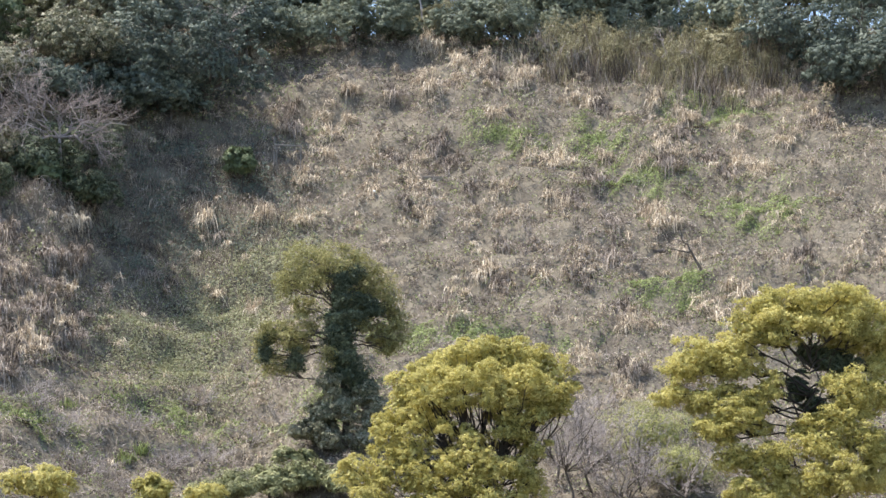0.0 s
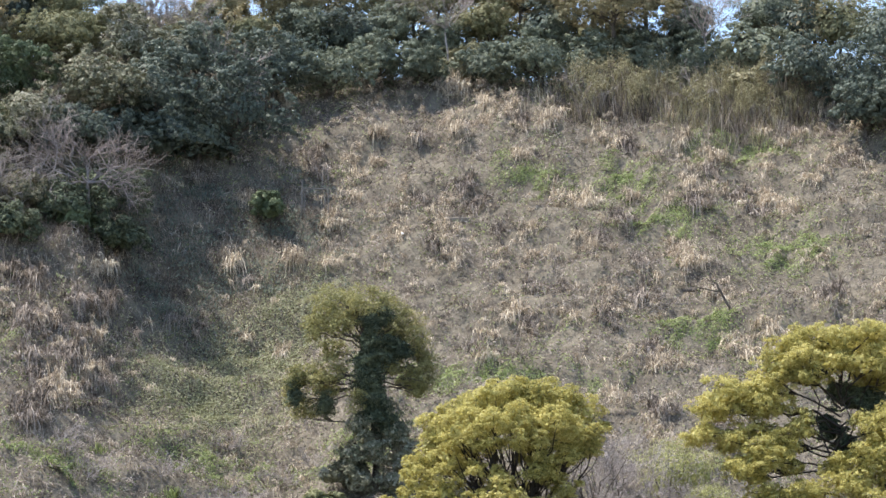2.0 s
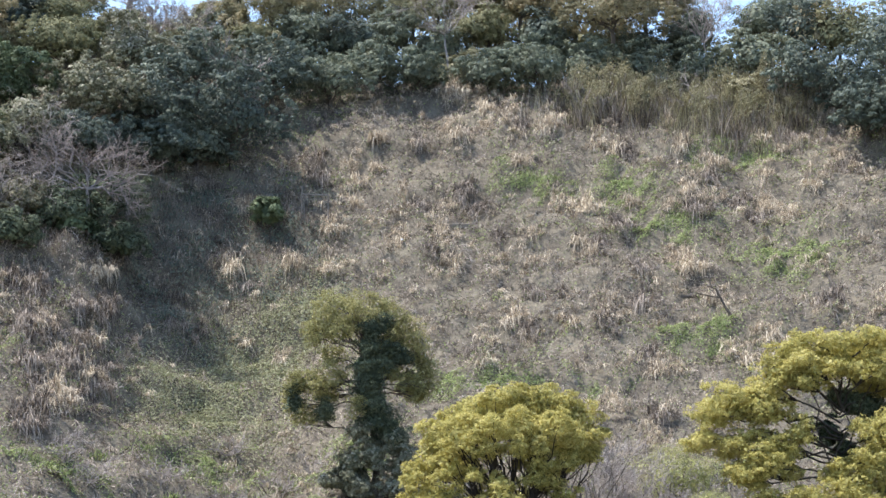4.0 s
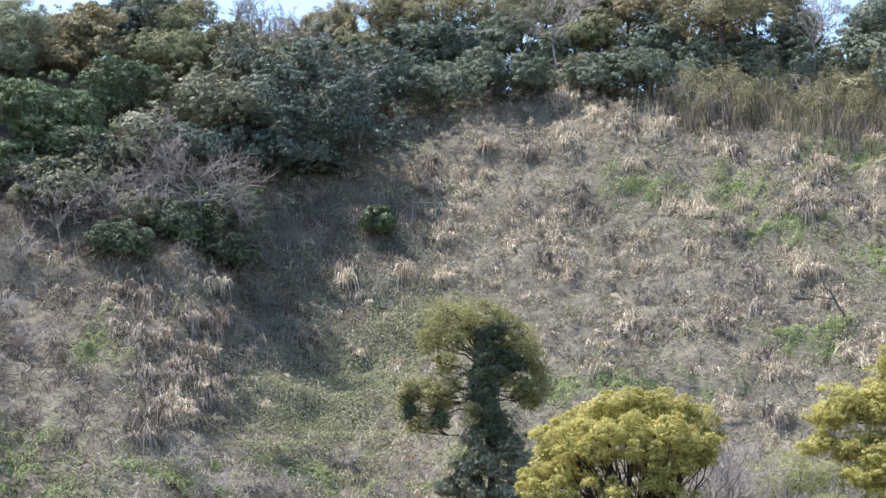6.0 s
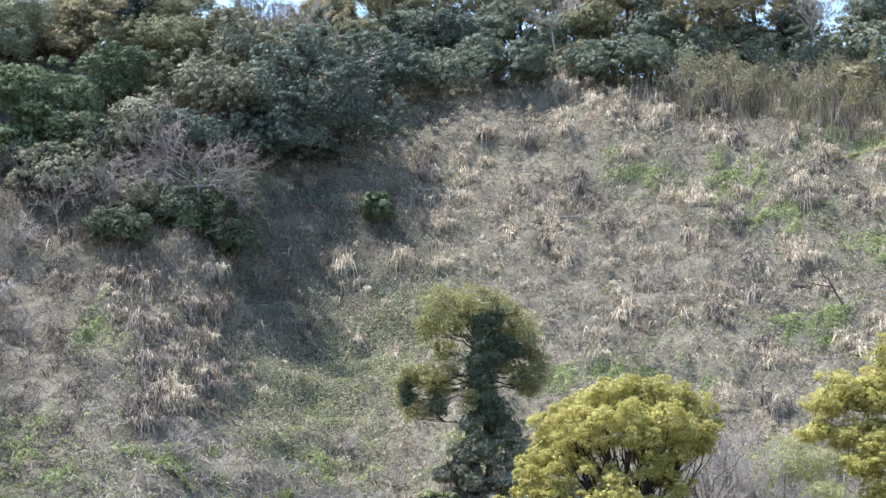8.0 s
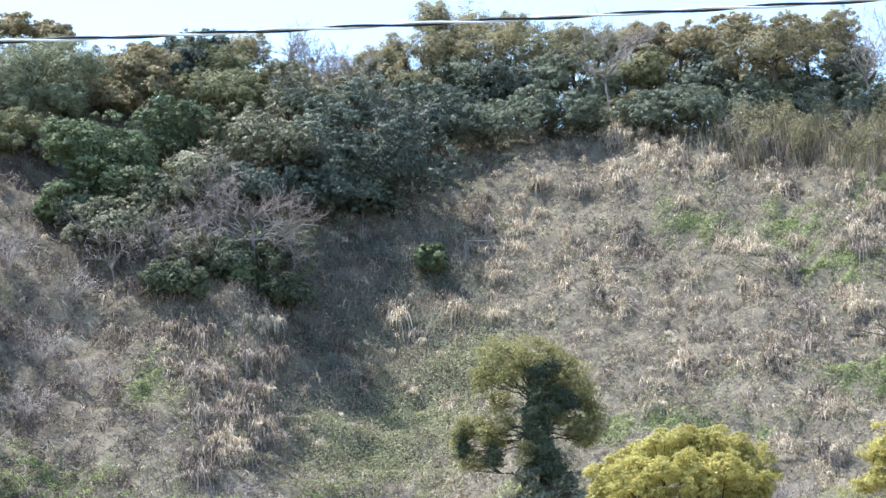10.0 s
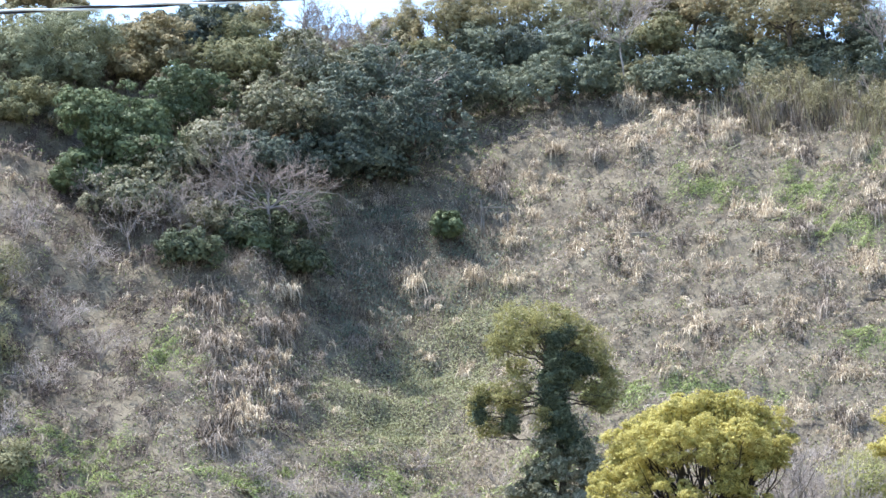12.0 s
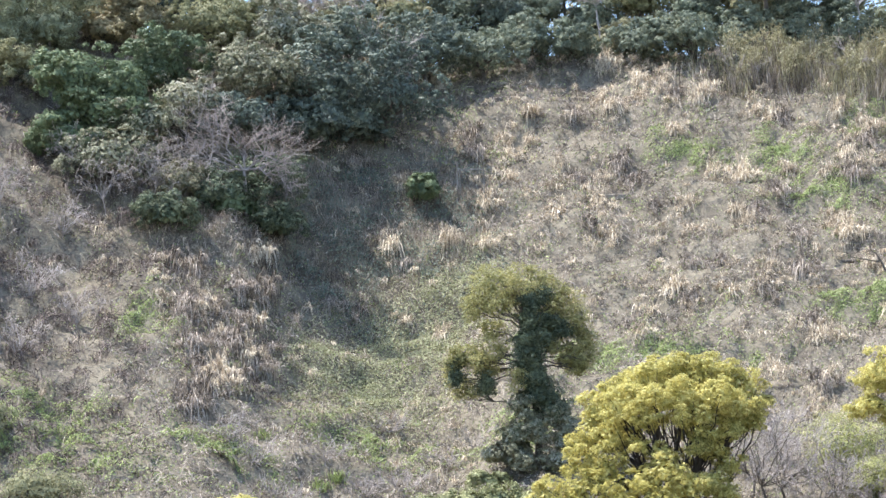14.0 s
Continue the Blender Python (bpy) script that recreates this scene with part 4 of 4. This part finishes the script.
    return blade_points(base, up, lean, ln, np.full(n * blades, width) * r.uniform(0.6, 1.3, n * blades), r, steps, bend)


def stuff(name, me, mat, label, category):
    return tagged(part(name, me, mat), label, category, kind="stuff")


def lumps(x, y):
    """How high the tangled growth stands over the earth: uneven mounds a metre or two across."""
    v = smooth(-0.7, 1.3, waves(x, y, 2.3, 33) + 0.6 * waves(x, y, 1.1, 34))
    return v * (0.75 + 0.3 * smooth(-22, -28, x)) * (1 - 0.85 * patch_mask(x, y, FLOOR_PATCHES)) * (1 - 0.6 * patch_mask(x, y, GREEN_PATCHES))


def on_lumps(p, r, deep=0.25):
    """Lift places onto the mounds, some of them a little way down inside."""
    p = p.copy()
    p[:, 2] += lumps(p[:, 0], p[:, 1]) - deep * r.uniform(0, 1, len(p)) ** 2 + 0.04
    p[:, 2] = np.maximum(p[:, 2], height(p[:, 0], p[:, 1]) + 0.02)
    return p


def wisp_tufts(centres, wisps, blades, r, rise=0.5, reach=0.6, fall=0.7, width=0.03, steps=3, downhill=0.35, loose=0.07):
    """Tufts made of wisps: bundles of blades that rise together, arch over and hang ragged down the bank."""
    n = len(centres)
    size = (0.55 + 0.75 * r.uniform(0, 1, n) ** 1.5)[:, None]
    ang = r.uniform(0, 6.283, (n, wisps))
    way = np.stack([np.cos(ang), 0.85 * np.sin(ang) - downhill, np.zeros_like(ang)], -1)
    up, out, drop = (v * size * r.uniform(0.35, 1.15, (n, wisps)) for v in (rise, reach, fall))
    shape = (n, wisps, blades)
    root = centres[:, None, None] + way[:, :, None] * 0.12 * size[:, :, None, None] + r.normal(0, 1, (*shape, 3)) * np.array((0.07, 0.06, 0.03))
    spread, long = r.normal(0, loose, (*shape, 3)), r.uniform(0.55, 1.15, shape)
    side = unit(np.cross(way[:, :, None] + np.array((0, 0, 0.6)), r.normal(0, 1, (*shape, 3))) + np.array((0.5, 0, 0)))
    wide = width * r.uniform(0.55, 1.3, shape)
    v = np.empty((*shape, steps + 1, 2, 3))
    for k in range(steps + 1):
        t = k / steps * long
        mid = root + way[:, :, None] * (out[:, :, None] * t ** 1.1)[..., None] + spread * (0.3 + t[..., None])
        mid[..., 2] += up[:, :, None] * 2.5 * t * (1 - 0.7 * t) - drop[:, :, None] * t ** 2.3
        w = side * (wide * (0.15 if k == steps else 0.5))[..., None]
        v[..., k, 0, :], v[..., k, 1, :] = mid - w, mid + w
    return v.reshape(-1, steps + 1, 2, 3)


def brambles(p, r, length=0.75, lift=0.3, width=0.026, steps=3):
    """Thin stems that arch this way and that over the mounds."""
    n = len(p)
    ang = r.uniform(0, 6.283, n)
    way = np.stack([np.cos(ang), 0.7 * np.sin(ang), 0.5 * np.sin(ang) + r.normal(0, 0.25, n)], -1)
    ln, high = length * r.uniform(0.4, 1.3, (n, 1)), lift * r.uniform(0.1, 1.2, (n, 1))
    side = unit(np.cross(way, r.normal(0, 1, (n, 3))) + np.array((0, 0, 0.4)))
    v = np.empty((n, steps + 1, 2, 3))
    for k in range(steps + 1):
        t = k / steps
        mid = p + way * ln * (t - 0.5) + np.array((0, -0.35, 0.94)) * high * 4 * t * (1 - t) + r.normal(0, 0.05, (n, 3))
        w = side * width * r.uniform(0.3, 0.7, (n, 1))
        v[:, k, 0], v[:, k, 1] = mid - w, mid + w
    return v


def open_ground(x, y):
    return (1 - 0.4 * floor_here(x, y)) * (1 - 0.6 * patch_mask(x, y, GREEN_PATCHES)) * (1 - 0.35 * patch_mask(x, y, SPARSE_PATCHES))


stalk_c = scatter(4200, stalk_here, slope_r)
stuff("dry_stalks", ribbon_mesh("dry_stalks", tuft_blades(stalk_c, 6, slope_r, 0.8, 0.25, 0.3, 0.028, 2, 0.2, 0.35)), STALK, "thin grey-brown dead stalks standing over the hillside", "dead stalks")
tangle_p = on_lumps(scatter(190000, lambda x, y: np.clip(0.6 + 0.4 * waves(x, y, 2.5, 52), 0.15, 1) * open_ground(x, y) * (1 - 0.85 * smooth(-23, -28, x)), slope_r), slope_r)
stuff("vine_tangle", leaves_mesh("vine_tangle", tangle_p, slope_normal(tangle_p), 0.22, slope_r, 0.24, 1.7), STALK, "tangle of dry leaves, vines and broken stems over the ground", "dead vines")
bramble_p = on_lumps(scatter(36000, lambda x, y: np.clip(0.6 + 0.5 * waves(x, y, 3.2, 53), 0.1, 1) * open_ground(x, y) * (1 - 0.85 * smooth(-23, -28, x)), slope_r), slope_r, 0.15)
stuff("brambles", ribbon_mesh("brambles", brambles(bramble_p, slope_r, steps=2)), STALK, "thin grey arching dead bramble stems over the mounds", "brambles")
hang_c = scatter(2600, lambda x, y: stalk_here(x, y) * (1 - smooth(-22, -27, x)), slope_r)
stuff("dead_grass_thatch", ribbon_mesh("dead_grass_thatch", wisp_tufts(on_lumps(hang_c, slope_r), 5, 3, slope_r, 0.35, 0.4, 0.6, 0.028, 2)), STALK, "grey-brown dead grass hanging raggedly down the bank", "dead grass")
left_c = on_lumps(scatter(2200, lambda x, y: smooth(-22, -28, x) * (1 - 0.9 * patch_mask(x, y, GREEN_PATCHES)) * smooth(-0.2, 0.5, waves(x, y, 2.6, 81)), slope_r, -52, -20, 126, 182), slope_r)
stuff("vine_curtain", ribbon_mesh("vine_curtain", wisp_tufts(left_c, 6, 4, slope_r, 0.4, 0.45, 1.5, 0.027, 2, 0.5)), BROWN_STEM, "brown dead vines hanging in curtains down the western bank", "dead vines")
bank_p = on_lumps(scatter(26000, lambda x, y: smooth(-22, -27, x) * np.clip(0.5 + 0.6 * waves(x, y, 3.0, 84), 0.08, 1), slope_r, -52, -20, 126, 182), slope_r, 0.15)
stuff("bank_brambles", ribbon_mesh("bank_brambles", brambles(bank_p, slope_r, 0.95, 0.35, 0.026, 2)), BROWN_STEM, "brown tangled stems arching over the western bank", "brambles")
bankleaf_p = on_lumps(scatter(36000, lambda x, y: smooth(-22, -27, x) * smooth(0.0, 0.9, waves(x, y, 3.4, 85)), slope_r, -52, -20, 126, 182), slope_r, 0.3)
stuff("bank_creeper", leaves_mesh("bank_creeper", bankleaf_p, slope_normal(bankleaf_p), 0.11, slope_r, 0.7, 1.0), MURKY, "dull olive creeper leaves in drifts on the western bank", "creeper")
litter_p = on_lumps(scatter(90000, lambda x, y: np.clip(0.5 + 0.4 * waves(x, y, 3, 51) + 0.5 * floor_here(x, y), 0.1, 1) * (1 - 0.88 * smooth(-22, -27, x)) * (1 - 0.85 * patch_mask(x, y, SPARSE_PATCHES)), slope_r), slope_r, 0.15)
stuff("leaf_litter", leaves_mesh("leaf_litter", litter_p, slope_normal(litter_p), 0.12, slope_r, 0.6, 1.2), LITTER, "pale dry leaves and broken vines lying on the slope", "leaf litter")
creep_p = on_lumps(scatter(120000, green_here, slope_r), slope_r, 0.2)
stuff("creeper", leaves_mesh("creeper", creep_p, slope_normal(creep_p), 0.11, slope_r, 0.75), KUDZU, "low green creeping plants in patches on the slope", "creeper")
patch_p = on_lumps(scatter(90000, lambda x, y: np.clip(patch_mask(x, y, GREEN_PATCHES) * (0.6 + 0.7 * waves(x, y, 1.8, 23)) - 0.06, 0, 1), slope_r), slope_r, 0.1)
stuff("green_creeper", leaves_mesh("green_creeper", patch_p, slope_normal(patch_p) + np.array((0, -0.2, 0.5)), 0.09, slope_r, 0.75, 0.8), KUDZU, "bright green creeper spreading in patches", "creeper")
stem_c = scatter(2400, lambda x, y: patch_mask(x, y, STEM_PATCHES), slope_r, -32, 0, 158, 182)
stuff("bare_stems", ribbon_mesh("bare_stems", tuft_blades(stem_c, 8, slope_r, 1.3, 0.3, 0.6, 0.024, 2, 0.4, 0.35)), STALK, "tall thin bare stems below the wood", "dead stems")
under_p = scatter(14000, lambda x, y: patch_mask(x, y, SPARSE_PATCHES) * np.clip(0.4 + 0.6 * waves(x, y, 3, 71), 0, 1), slope_r, -26, 0, 158, 182)
under_n = slope_normal(under_p)
stuff("undergrowth", leaves_mesh("undergrowth", under_p + under_n * slope_r.uniform(0.03, 0.5, (len(under_p), 1)), under_n, 0.13, slope_r, 0.65), DARK, "dark evergreen undergrowth below the wood", "undergrowth")
ridge_p = scatter(26000, lambda x, y: np.clip(0.6 + 0.5 * waves(x, y, 4, 91), 0.1, 1), slope_r, -34, 34, 191, 198)
ridge_p[:, 2] += slope_r.uniform(0, 1, len(ridge_p)) * (1.6 + 0.7 * waves(ridge_p[:, 0], ridge_p[:, 1], 3, 92))
stuff("ridge_undergrowth", leaves_mesh("ridge_undergrowth", ridge_p, np.tile((0.0, -0.5, 0.8), (len(ridge_p), 1)), 0.2, slope_r, 0.6, 1.2), HAZY_RIDGE_LEAF, "dark leafy undergrowth between the ridge trees", "undergrowth")
floor_p = scatter(42000, lambda x, y: floor_here(x, y), slope_r, -22, 0, 148, 174)
floor_n = slope_normal(floor_p)
stuff("creeper_mat", leaves_mesh("creeper_mat", floor_p + floor_n * slope_r.uniform(0.05, 0.3, (len(floor_p), 1)), floor_n + np.array((0, 0, 0.5)), 0.11, slope_r, 0.7, 0.8), PALE_CREEPER, "flat mat of pale creeper leaves in the gully", "creeper")
tuft_c = on_lumps(scatter(1900, tuft_here, slope_r), slope_r, 0.1)
stuff("dry_grass", ribbon_mesh("dry_grass", wisp_tufts(tuft_c, 6, 5, slope_r, 0.45, 0.45, 0.85, 0.03, 3, 0.45)), STRAW, "straw-coloured drooping pampas grass scattered over the slope", "dry grass")
reed_c = scatter(800, lambda x, y: patch_mask(x, y, [(15.9, 188.5, 5.4, 2.6), (21.6, 186.5, 3.6, 2.6), (11.4, 188.0, 1.6, 1.8)]) * (0.3 + 0.7 * smooth(-0.3, 0.6, waves(x, y, 3.5, 61))), slope_r, 4, 30, 180, 196)
cane_c = scatter(600, lambda x, y: patch_mask(x, y, [(15.9, 188.5, 5.8, 3.0), (21.6, 186.5, 4.0, 3.0), (11.4, 188.0, 2.0, 2.2)]), slope_r, 4, 30, 180, 196)
stuff("dead_canes", ribbon_mesh("dead_canes", tuft_blades(cane_c, 16, slope_r, 2.3, 0.35, 0.3, 0.042, 3, 0.15, 0.2)), STALK, "grey dead canes among the bamboo grass", "dead canes")
stuff("reed_thicket", ribbon_mesh("reed_thicket", tuft_blades(reed_c[:480], 14, slope_r, 2.3, 0.4, 0.4, 0.03, 3, 0.15, 0.2)), REED, "tall olive bamboo-grass thicket below the ridge", "reeds")
bamboo_p = scatter(60000, lambda x, y: np.clip(1.4 * patch_mask(x, y, [(15.9, 188.8, 5.6, 2.4), (21.6, 186.8, 3.8, 2.4), (11.4, 188.3, 1.8, 1.7)]) * (0.35 + 0.65 * smooth(-0.5, 0.5, waves(x, y, 3.0, 62))) - 0.15, 0, 1), slope_r, 4, 30, 180, 196)
bamboo_h = 2.2 + 0.9 * waves(bamboo_p[:, 0], bamboo_p[:, 1], 3.2, 63) + 0.5 * waves(bamboo_p[:, 0], bamboo_p[:, 1], 1.1, 64)
bamboo_p[:, 2] += slope_r.uniform(0.05, 1.0, len(bamboo_p)) ** 0.7 * np.maximum(0.3, bamboo_h)
stuff("bamboo_grass", leaves_mesh("bamboo_grass", bamboo_p, np.tile((0.0, -0.5, 0.8), (len(bamboo_p), 1)), 0.17, slope_r, 0.26, 1.6), REED, "dense olive-brown bamboo grass with an uneven top", "bamboo grass")


def pampas_clump(x, y, seed, mat=STRAW):
    r = np.random.RandomState(seed)
    ob = tagged(empty_at("pampas_clump", x, y, 0.05), "large straw-brown pampas grass clump drooping downhill", "grass clump", "pampas clumps on the slope")
    spots = r.normal(0, 1, (7, 3)) * np.array((0.5, 0.5, 0))
    spots[:, 2] = 0.72 * spots[:, 1] + 0.15
    v = wisp_tufts(spots, 8, 6, r, 0.6, 0.6, 1.2, 0.034, 3, 0.4, 0.09)
    part("hanging_skirt", ribbon_mesh("hanging_skirt", v), mat, ob)["kind"] = "stuff"
    v = wisp_tufts(spots + np.array((0, 0.1, 0.1)), 4, 5, r, 0.75, 0.4, 0.5, 0.028, 2, 0.1, 0.08)
    part("upright_tuft", ribbon_mesh("upright_tuft", v), mat, ob)["kind"] = "stuff"
    return ob


CLUMPS = [(6.7, 171.5), (6.3, 168.0), (10.5, 164.3), (8.1, 164.2), (13.1, 161.4), (13.4, 159.2), (-5.0, 176.9), (12.9, 153.7), (12.5, 151.5), (15.7, 172.8), (11.0, 172.9), (10.3, 171.6), (-23.6, 158.2), (-23.3, 155.6), (-21.5, 154.8), (-21.5, 148.5), (-19.9, 150.1), (-19.2, 154.9), (-3.6, 182.7), (-0.9, 183.1), (1.5, 190.7), (28.1, 185.0), (27.9, 179.0), (17.3, 182.7), (24.2, 182.3), (13.1, 169.7), (16.3, 170.0), (3.3, 163.6), (2.6, 160.8), (5.0, 164.6), (16.1, 152.8), (13.2, 167.0), (10.3, 177.4), (16.8, 178.2), (6.2, 164.0), (15.5, 171.5), (-8.7, 170.1), (-11.4, 170.1), (-6.5, 170.0), (-11.9, 166.7), (-14.5, 166.1), (-8.9, 165.7), (-3.7, 181.0), (-1.1, 177.4), (3.1, 159.6), (1.0, 169.8), (3.0, 176.7), (8.0, 184.5), (13.4, 176.8), (17.3, 175.6), (8.3, 177.8), (17.6, 166.5), (18.8, 179.0), (-5.3, 179.4), (4.0, 187.1), (2.2, 178.2), (9.2, 177.0), (12.0, 183.3), (13.5, 182.8), (15.7, 175.7), (6.1, 180.2), (-7.6, 180.3), (0.6, 173.7), (-2.3, 172.3), (4.3, 173.8), (6.4, 173.3), (9.6, 172.7), (12.3, 174.5), (-6.5, 174.3), (1.2, 184.0), (6.3, 185.0)]
SPUR_CLUMPS = [(-23.5, 158.4), (-22.0, 155.3), (-19.9, 157.8), (-19.4, 160.5), (-20.0, 153.9), (-19.3, 154.3), (-21.6, 149.7), (11.8, 187.4), (14.2, 188.2), (16.4, 186.2), (19.1, 188.2), (21.7, 187.2), (24.0, 186.2), (26.4, 186.6), (27.0, 182.9), (29.4, 183.4), (27.4, 180.7), (-22.6, 151.5), (-20.7, 153.4), (-20.7, 149.6), (-22.0, 146.1), (-24.9, 157.3), (-20.6, 157.4), (-23.7, 158.0), (-22.5, 156.4), (-21.0, 158.5), (-19.4, 160.4), (-21.7, 156.2), (-23.2, 153.9), (-20.1, 157.9), (-21.4, 153.3), (-20.3, 153.9), (-18.8, 156.8), (-22.1, 150.0), (-20.9, 150.6), (-19.4, 154.3), (-21.4, 146.9), (-19.2, 152.4)]
kinds = [pampas_clump(*CLUMPS[i], 200 + i, STALK if i in (1, 4) else STRAW) for i in range(6)]
for i, (x, y) in enumerate(CLUMPS[6:] + SPUR_CLUMPS + [tuple(p[:2]) for p in scatter(50, lambda x, y: tuft_here(x, y) ** 2, np.random.RandomState(77), -24, 30, 156, 188).tolist()]):
    k = slope_r.uniform(0.7, 1.25)
    spur = i >= len(CLUMPS) - 6 and x < -15
    copy_thing(kinds[(1, 4, 1, 4, 2)[i % 5] if spur else i % 6], pose(x, y, ground_at(x, y) - 0.05, 0, 0, slope_r.uniform(-25, 25)) @ Matrix.Diagonal((k, k, k * slope_r.uniform(0.9, 1.3), 1)))

# ---- small things on the slope ----
def green_clump(x, y, seed):
    r = np.random.RandomState(seed)
    v = tuft_blades(np.zeros((1, 3)), 120, r, 1.1, 0.35, 0.6, 0.045, 4, 0.3, 0.25)
    ob = part("green_grass_clump", ribbon_mesh("green_grass_clump", v), KUDZU)
    ob.location = (x, y, ground_at(x, y) - 0.05)
    return tagged(ob, "fresh green grass clump at the foot of the bank", "grass clump")


for i, (x, y) in enumerate([(-20.1, 145.2), (-18.0, 146.7), (-14.4, 143.3), (-13.6, 143.9)]):
    green_clump(x, y, 300 + i)

WEATHERED = rough_material("weathered_wood", [(0.4, (0.09, 0.082, 0.075)), (0.75, (0.21, 0.195, 0.175))], 4, 0.5, stretch=(1, 1, 0.3))
CONCRETE = rough_material("old_concrete", [(0.4, (0.1, 0.088, 0.072)), (0.75, (0.24, 0.21, 0.17))], 1.5, 0.5)
WHITE_PLASTIC = rough_material("white_plastic", [(0.4, (0.7, 0.7, 0.68)), (0.75, (0.85, 0.85, 0.83))], 6, 0.2, 0.5)


def block_mesh(name, sx, sy, sz, bevel):
    bm = bmesh.new()
    bmesh.ops.create_cube(bm, size=1, matrix=Matrix.Diagonal((sx, sy, sz, 1)))
    bmesh.ops.bevel(bm, geom=bm.edges[:], offset=bevel, segments=1, affect="EDGES")
    me = bpy.data.meshes.new(name)
    bm.to_mesh(me)
    bm.free()
    return me


gate = tagged(empty_at("wooden_gate_frame", -8.45, 174.4, 0), "weathered grey wooden frame standing in dead stalks", "gate frame")
for x, tall, wide in ((0.0, 2.4, 0.1), (0.16, 1.9, 0.07), (1.72, 1.9, 0.07)):
    post = part("post", block_mesh("post", wide, 0.1, tall + 0.4, 0.012), WEATHERED, gate)
    post.location = (x, 0, tall / 2 - 0.2)
for z, thick in ((1.8, 0.1), (1.55, 0.04)):
    beam = part("crossbeam", block_mesh("crossbeam", 1.75, 0.08, thick, 0.012), WEATHERED, gate)
    beam.location, beam.rotation_euler = (0.86, -0.1, z), (0, radians(1.5), 0)

for x, y, long, turn in ((1.0, 174.9, 3.0, 2.0), (15.4, 166.9, 3.4, 3.0), (-4.9, 181.3, 1.6, -2.0)):
    ledge = part("concrete_ledge", block_mesh("concrete_ledge", long, 0.5, 0.35, 0.03), CONCRETE)
    ledge.location, ledge.rotation_euler = (x, y, ground_at(x, y - 0.25) - 0.04), (0, radians(-turn * 0.6), radians(turn))
    tagged(ledge, "short pale concrete ledge half buried in grass", "ledge")

EARTH = rough_material("pale_earth", [(0.4, (0.26, 0.2, 0.15)), (0.75, (0.5, 0.42, 0.32))], 3, 0.8)
bm = bmesh.new()
bmesh.ops.create_icosphere(bm, subdivisions=3, radius=1.0)
for v in bm.verts:
    v.co *= 1 + 0.25 * noise.noise(v.co * 2.3) + 0.08 * noise.noise(v.co * 7)
    v.co = Vector((v.co.x * 0.65, v.co.y * 0.5, v.co.z * 0.45))
me = bpy.data.meshes.new("bare_earth_bank")
bm.to_mesh(me)
bm.free()
bank = part("bare_earth_bank", me, EARTH, flat=False)
bank.location = (1.4, 191.0, ground_at(1.4, 191.0) + 0.1)
tagged(bank, "small pale bank of bare earth where a path tops the slope", "earth bank")

r = np.random.RandomState(401)
trunk_thing = tagged(empty_at("leaning_dead_trunk", 18.4, 164.4, 0.2), "dark leaning dead trunk with a broken fork", "dead trunk")
part("trunk", tube_mesh("trunk", [limb((0.1, 0, -0.2), (-0.7, 0.3, 1.6), 0.1, 0.07, r, 0.08) + limb((-0.7, 0.3, 1.6), (-1.4, 0.4, 2.7), 0.06, 0.02, r, 0.1)[1:]], 7), BARK, trunk_thing, flat=False)
part("branch", tube_mesh("branch", [limb((-0.7, 0.3, 1.6), (-2.4, 0.2, 1.9), 0.05, 0.02, r, 0.08)], 6), BARK, trunk_thing, flat=False)
log = part("fallen_log", tube_mesh("fallen_log", [limb((0, 0, 0), (2.3, 0.1, 0.35), 0.16, 0.1, r, 0.05)], 8), BARK, flat=False)
log.location = (15.6, 168.0, ground_at(16.7, 168.0) + 0.1)
tagged(log, "dark fallen log lying across the slope", "log")
bm = bmesh.new()
bmesh.ops.create_icosphere(bm, subdivisions=2, radius=0.1)
for v in bm.verts:
    v.co *= 1 + 0.35 * noise.noise(v.co * 9)
    v.co.z *= 0.7
me = bpy.data.meshes.new("white_litter")
bm.to_mesh(me)
bm.free()
litter = part("white_litter", me, WHITE_PLASTIC)
litter.location = (-1.88, 171.2, ground_at(-1.88, 171.2) + 0.42)
tagged(litter, "small crumpled white litter caught on dead stalks", "litter")

# ---- overhead cable ----
cable = tagged(new("overhead_cable"), "thin twisted black and white overhead cable against the sky", "cable")
CABLE_BLACK = rough_material("black_sheath", [(0.4, (0.012, 0.012, 0.014)), (0.7, (0.03, 0.03, 0.033))], 3, 0.1, 0.45)
CABLE_WHITE = rough_material("pale_sheath", [(0.4, (0.45, 0.5, 0.5)), (0.7, (0.7, 0.74, 0.74))], 3, 0.1, 0.4)


def cable_line(x):
    return 18.0, 6.469 + 0.0244 * (x + 1.2) + 0.0018 * (x + 1.2) ** 2


def strand(phase, mat, name, rad):
    path = []
    for i in range(700):
        x = -14 + 28 * i / 699
        y, z = cable_line(x)
        a = phase + x * 6.5
        path.append(((x, y + 0.009 * math.cos(a), z + 0.009 * math.sin(a)), rad))
    part(name, tube_mesh(name, [path], 6), mat, cable, flat=False)


strand(0.0, CABLE_BLACK, "strand", 0.009)
strand(3.14, CABLE_WHITE, "strand", 0.009)
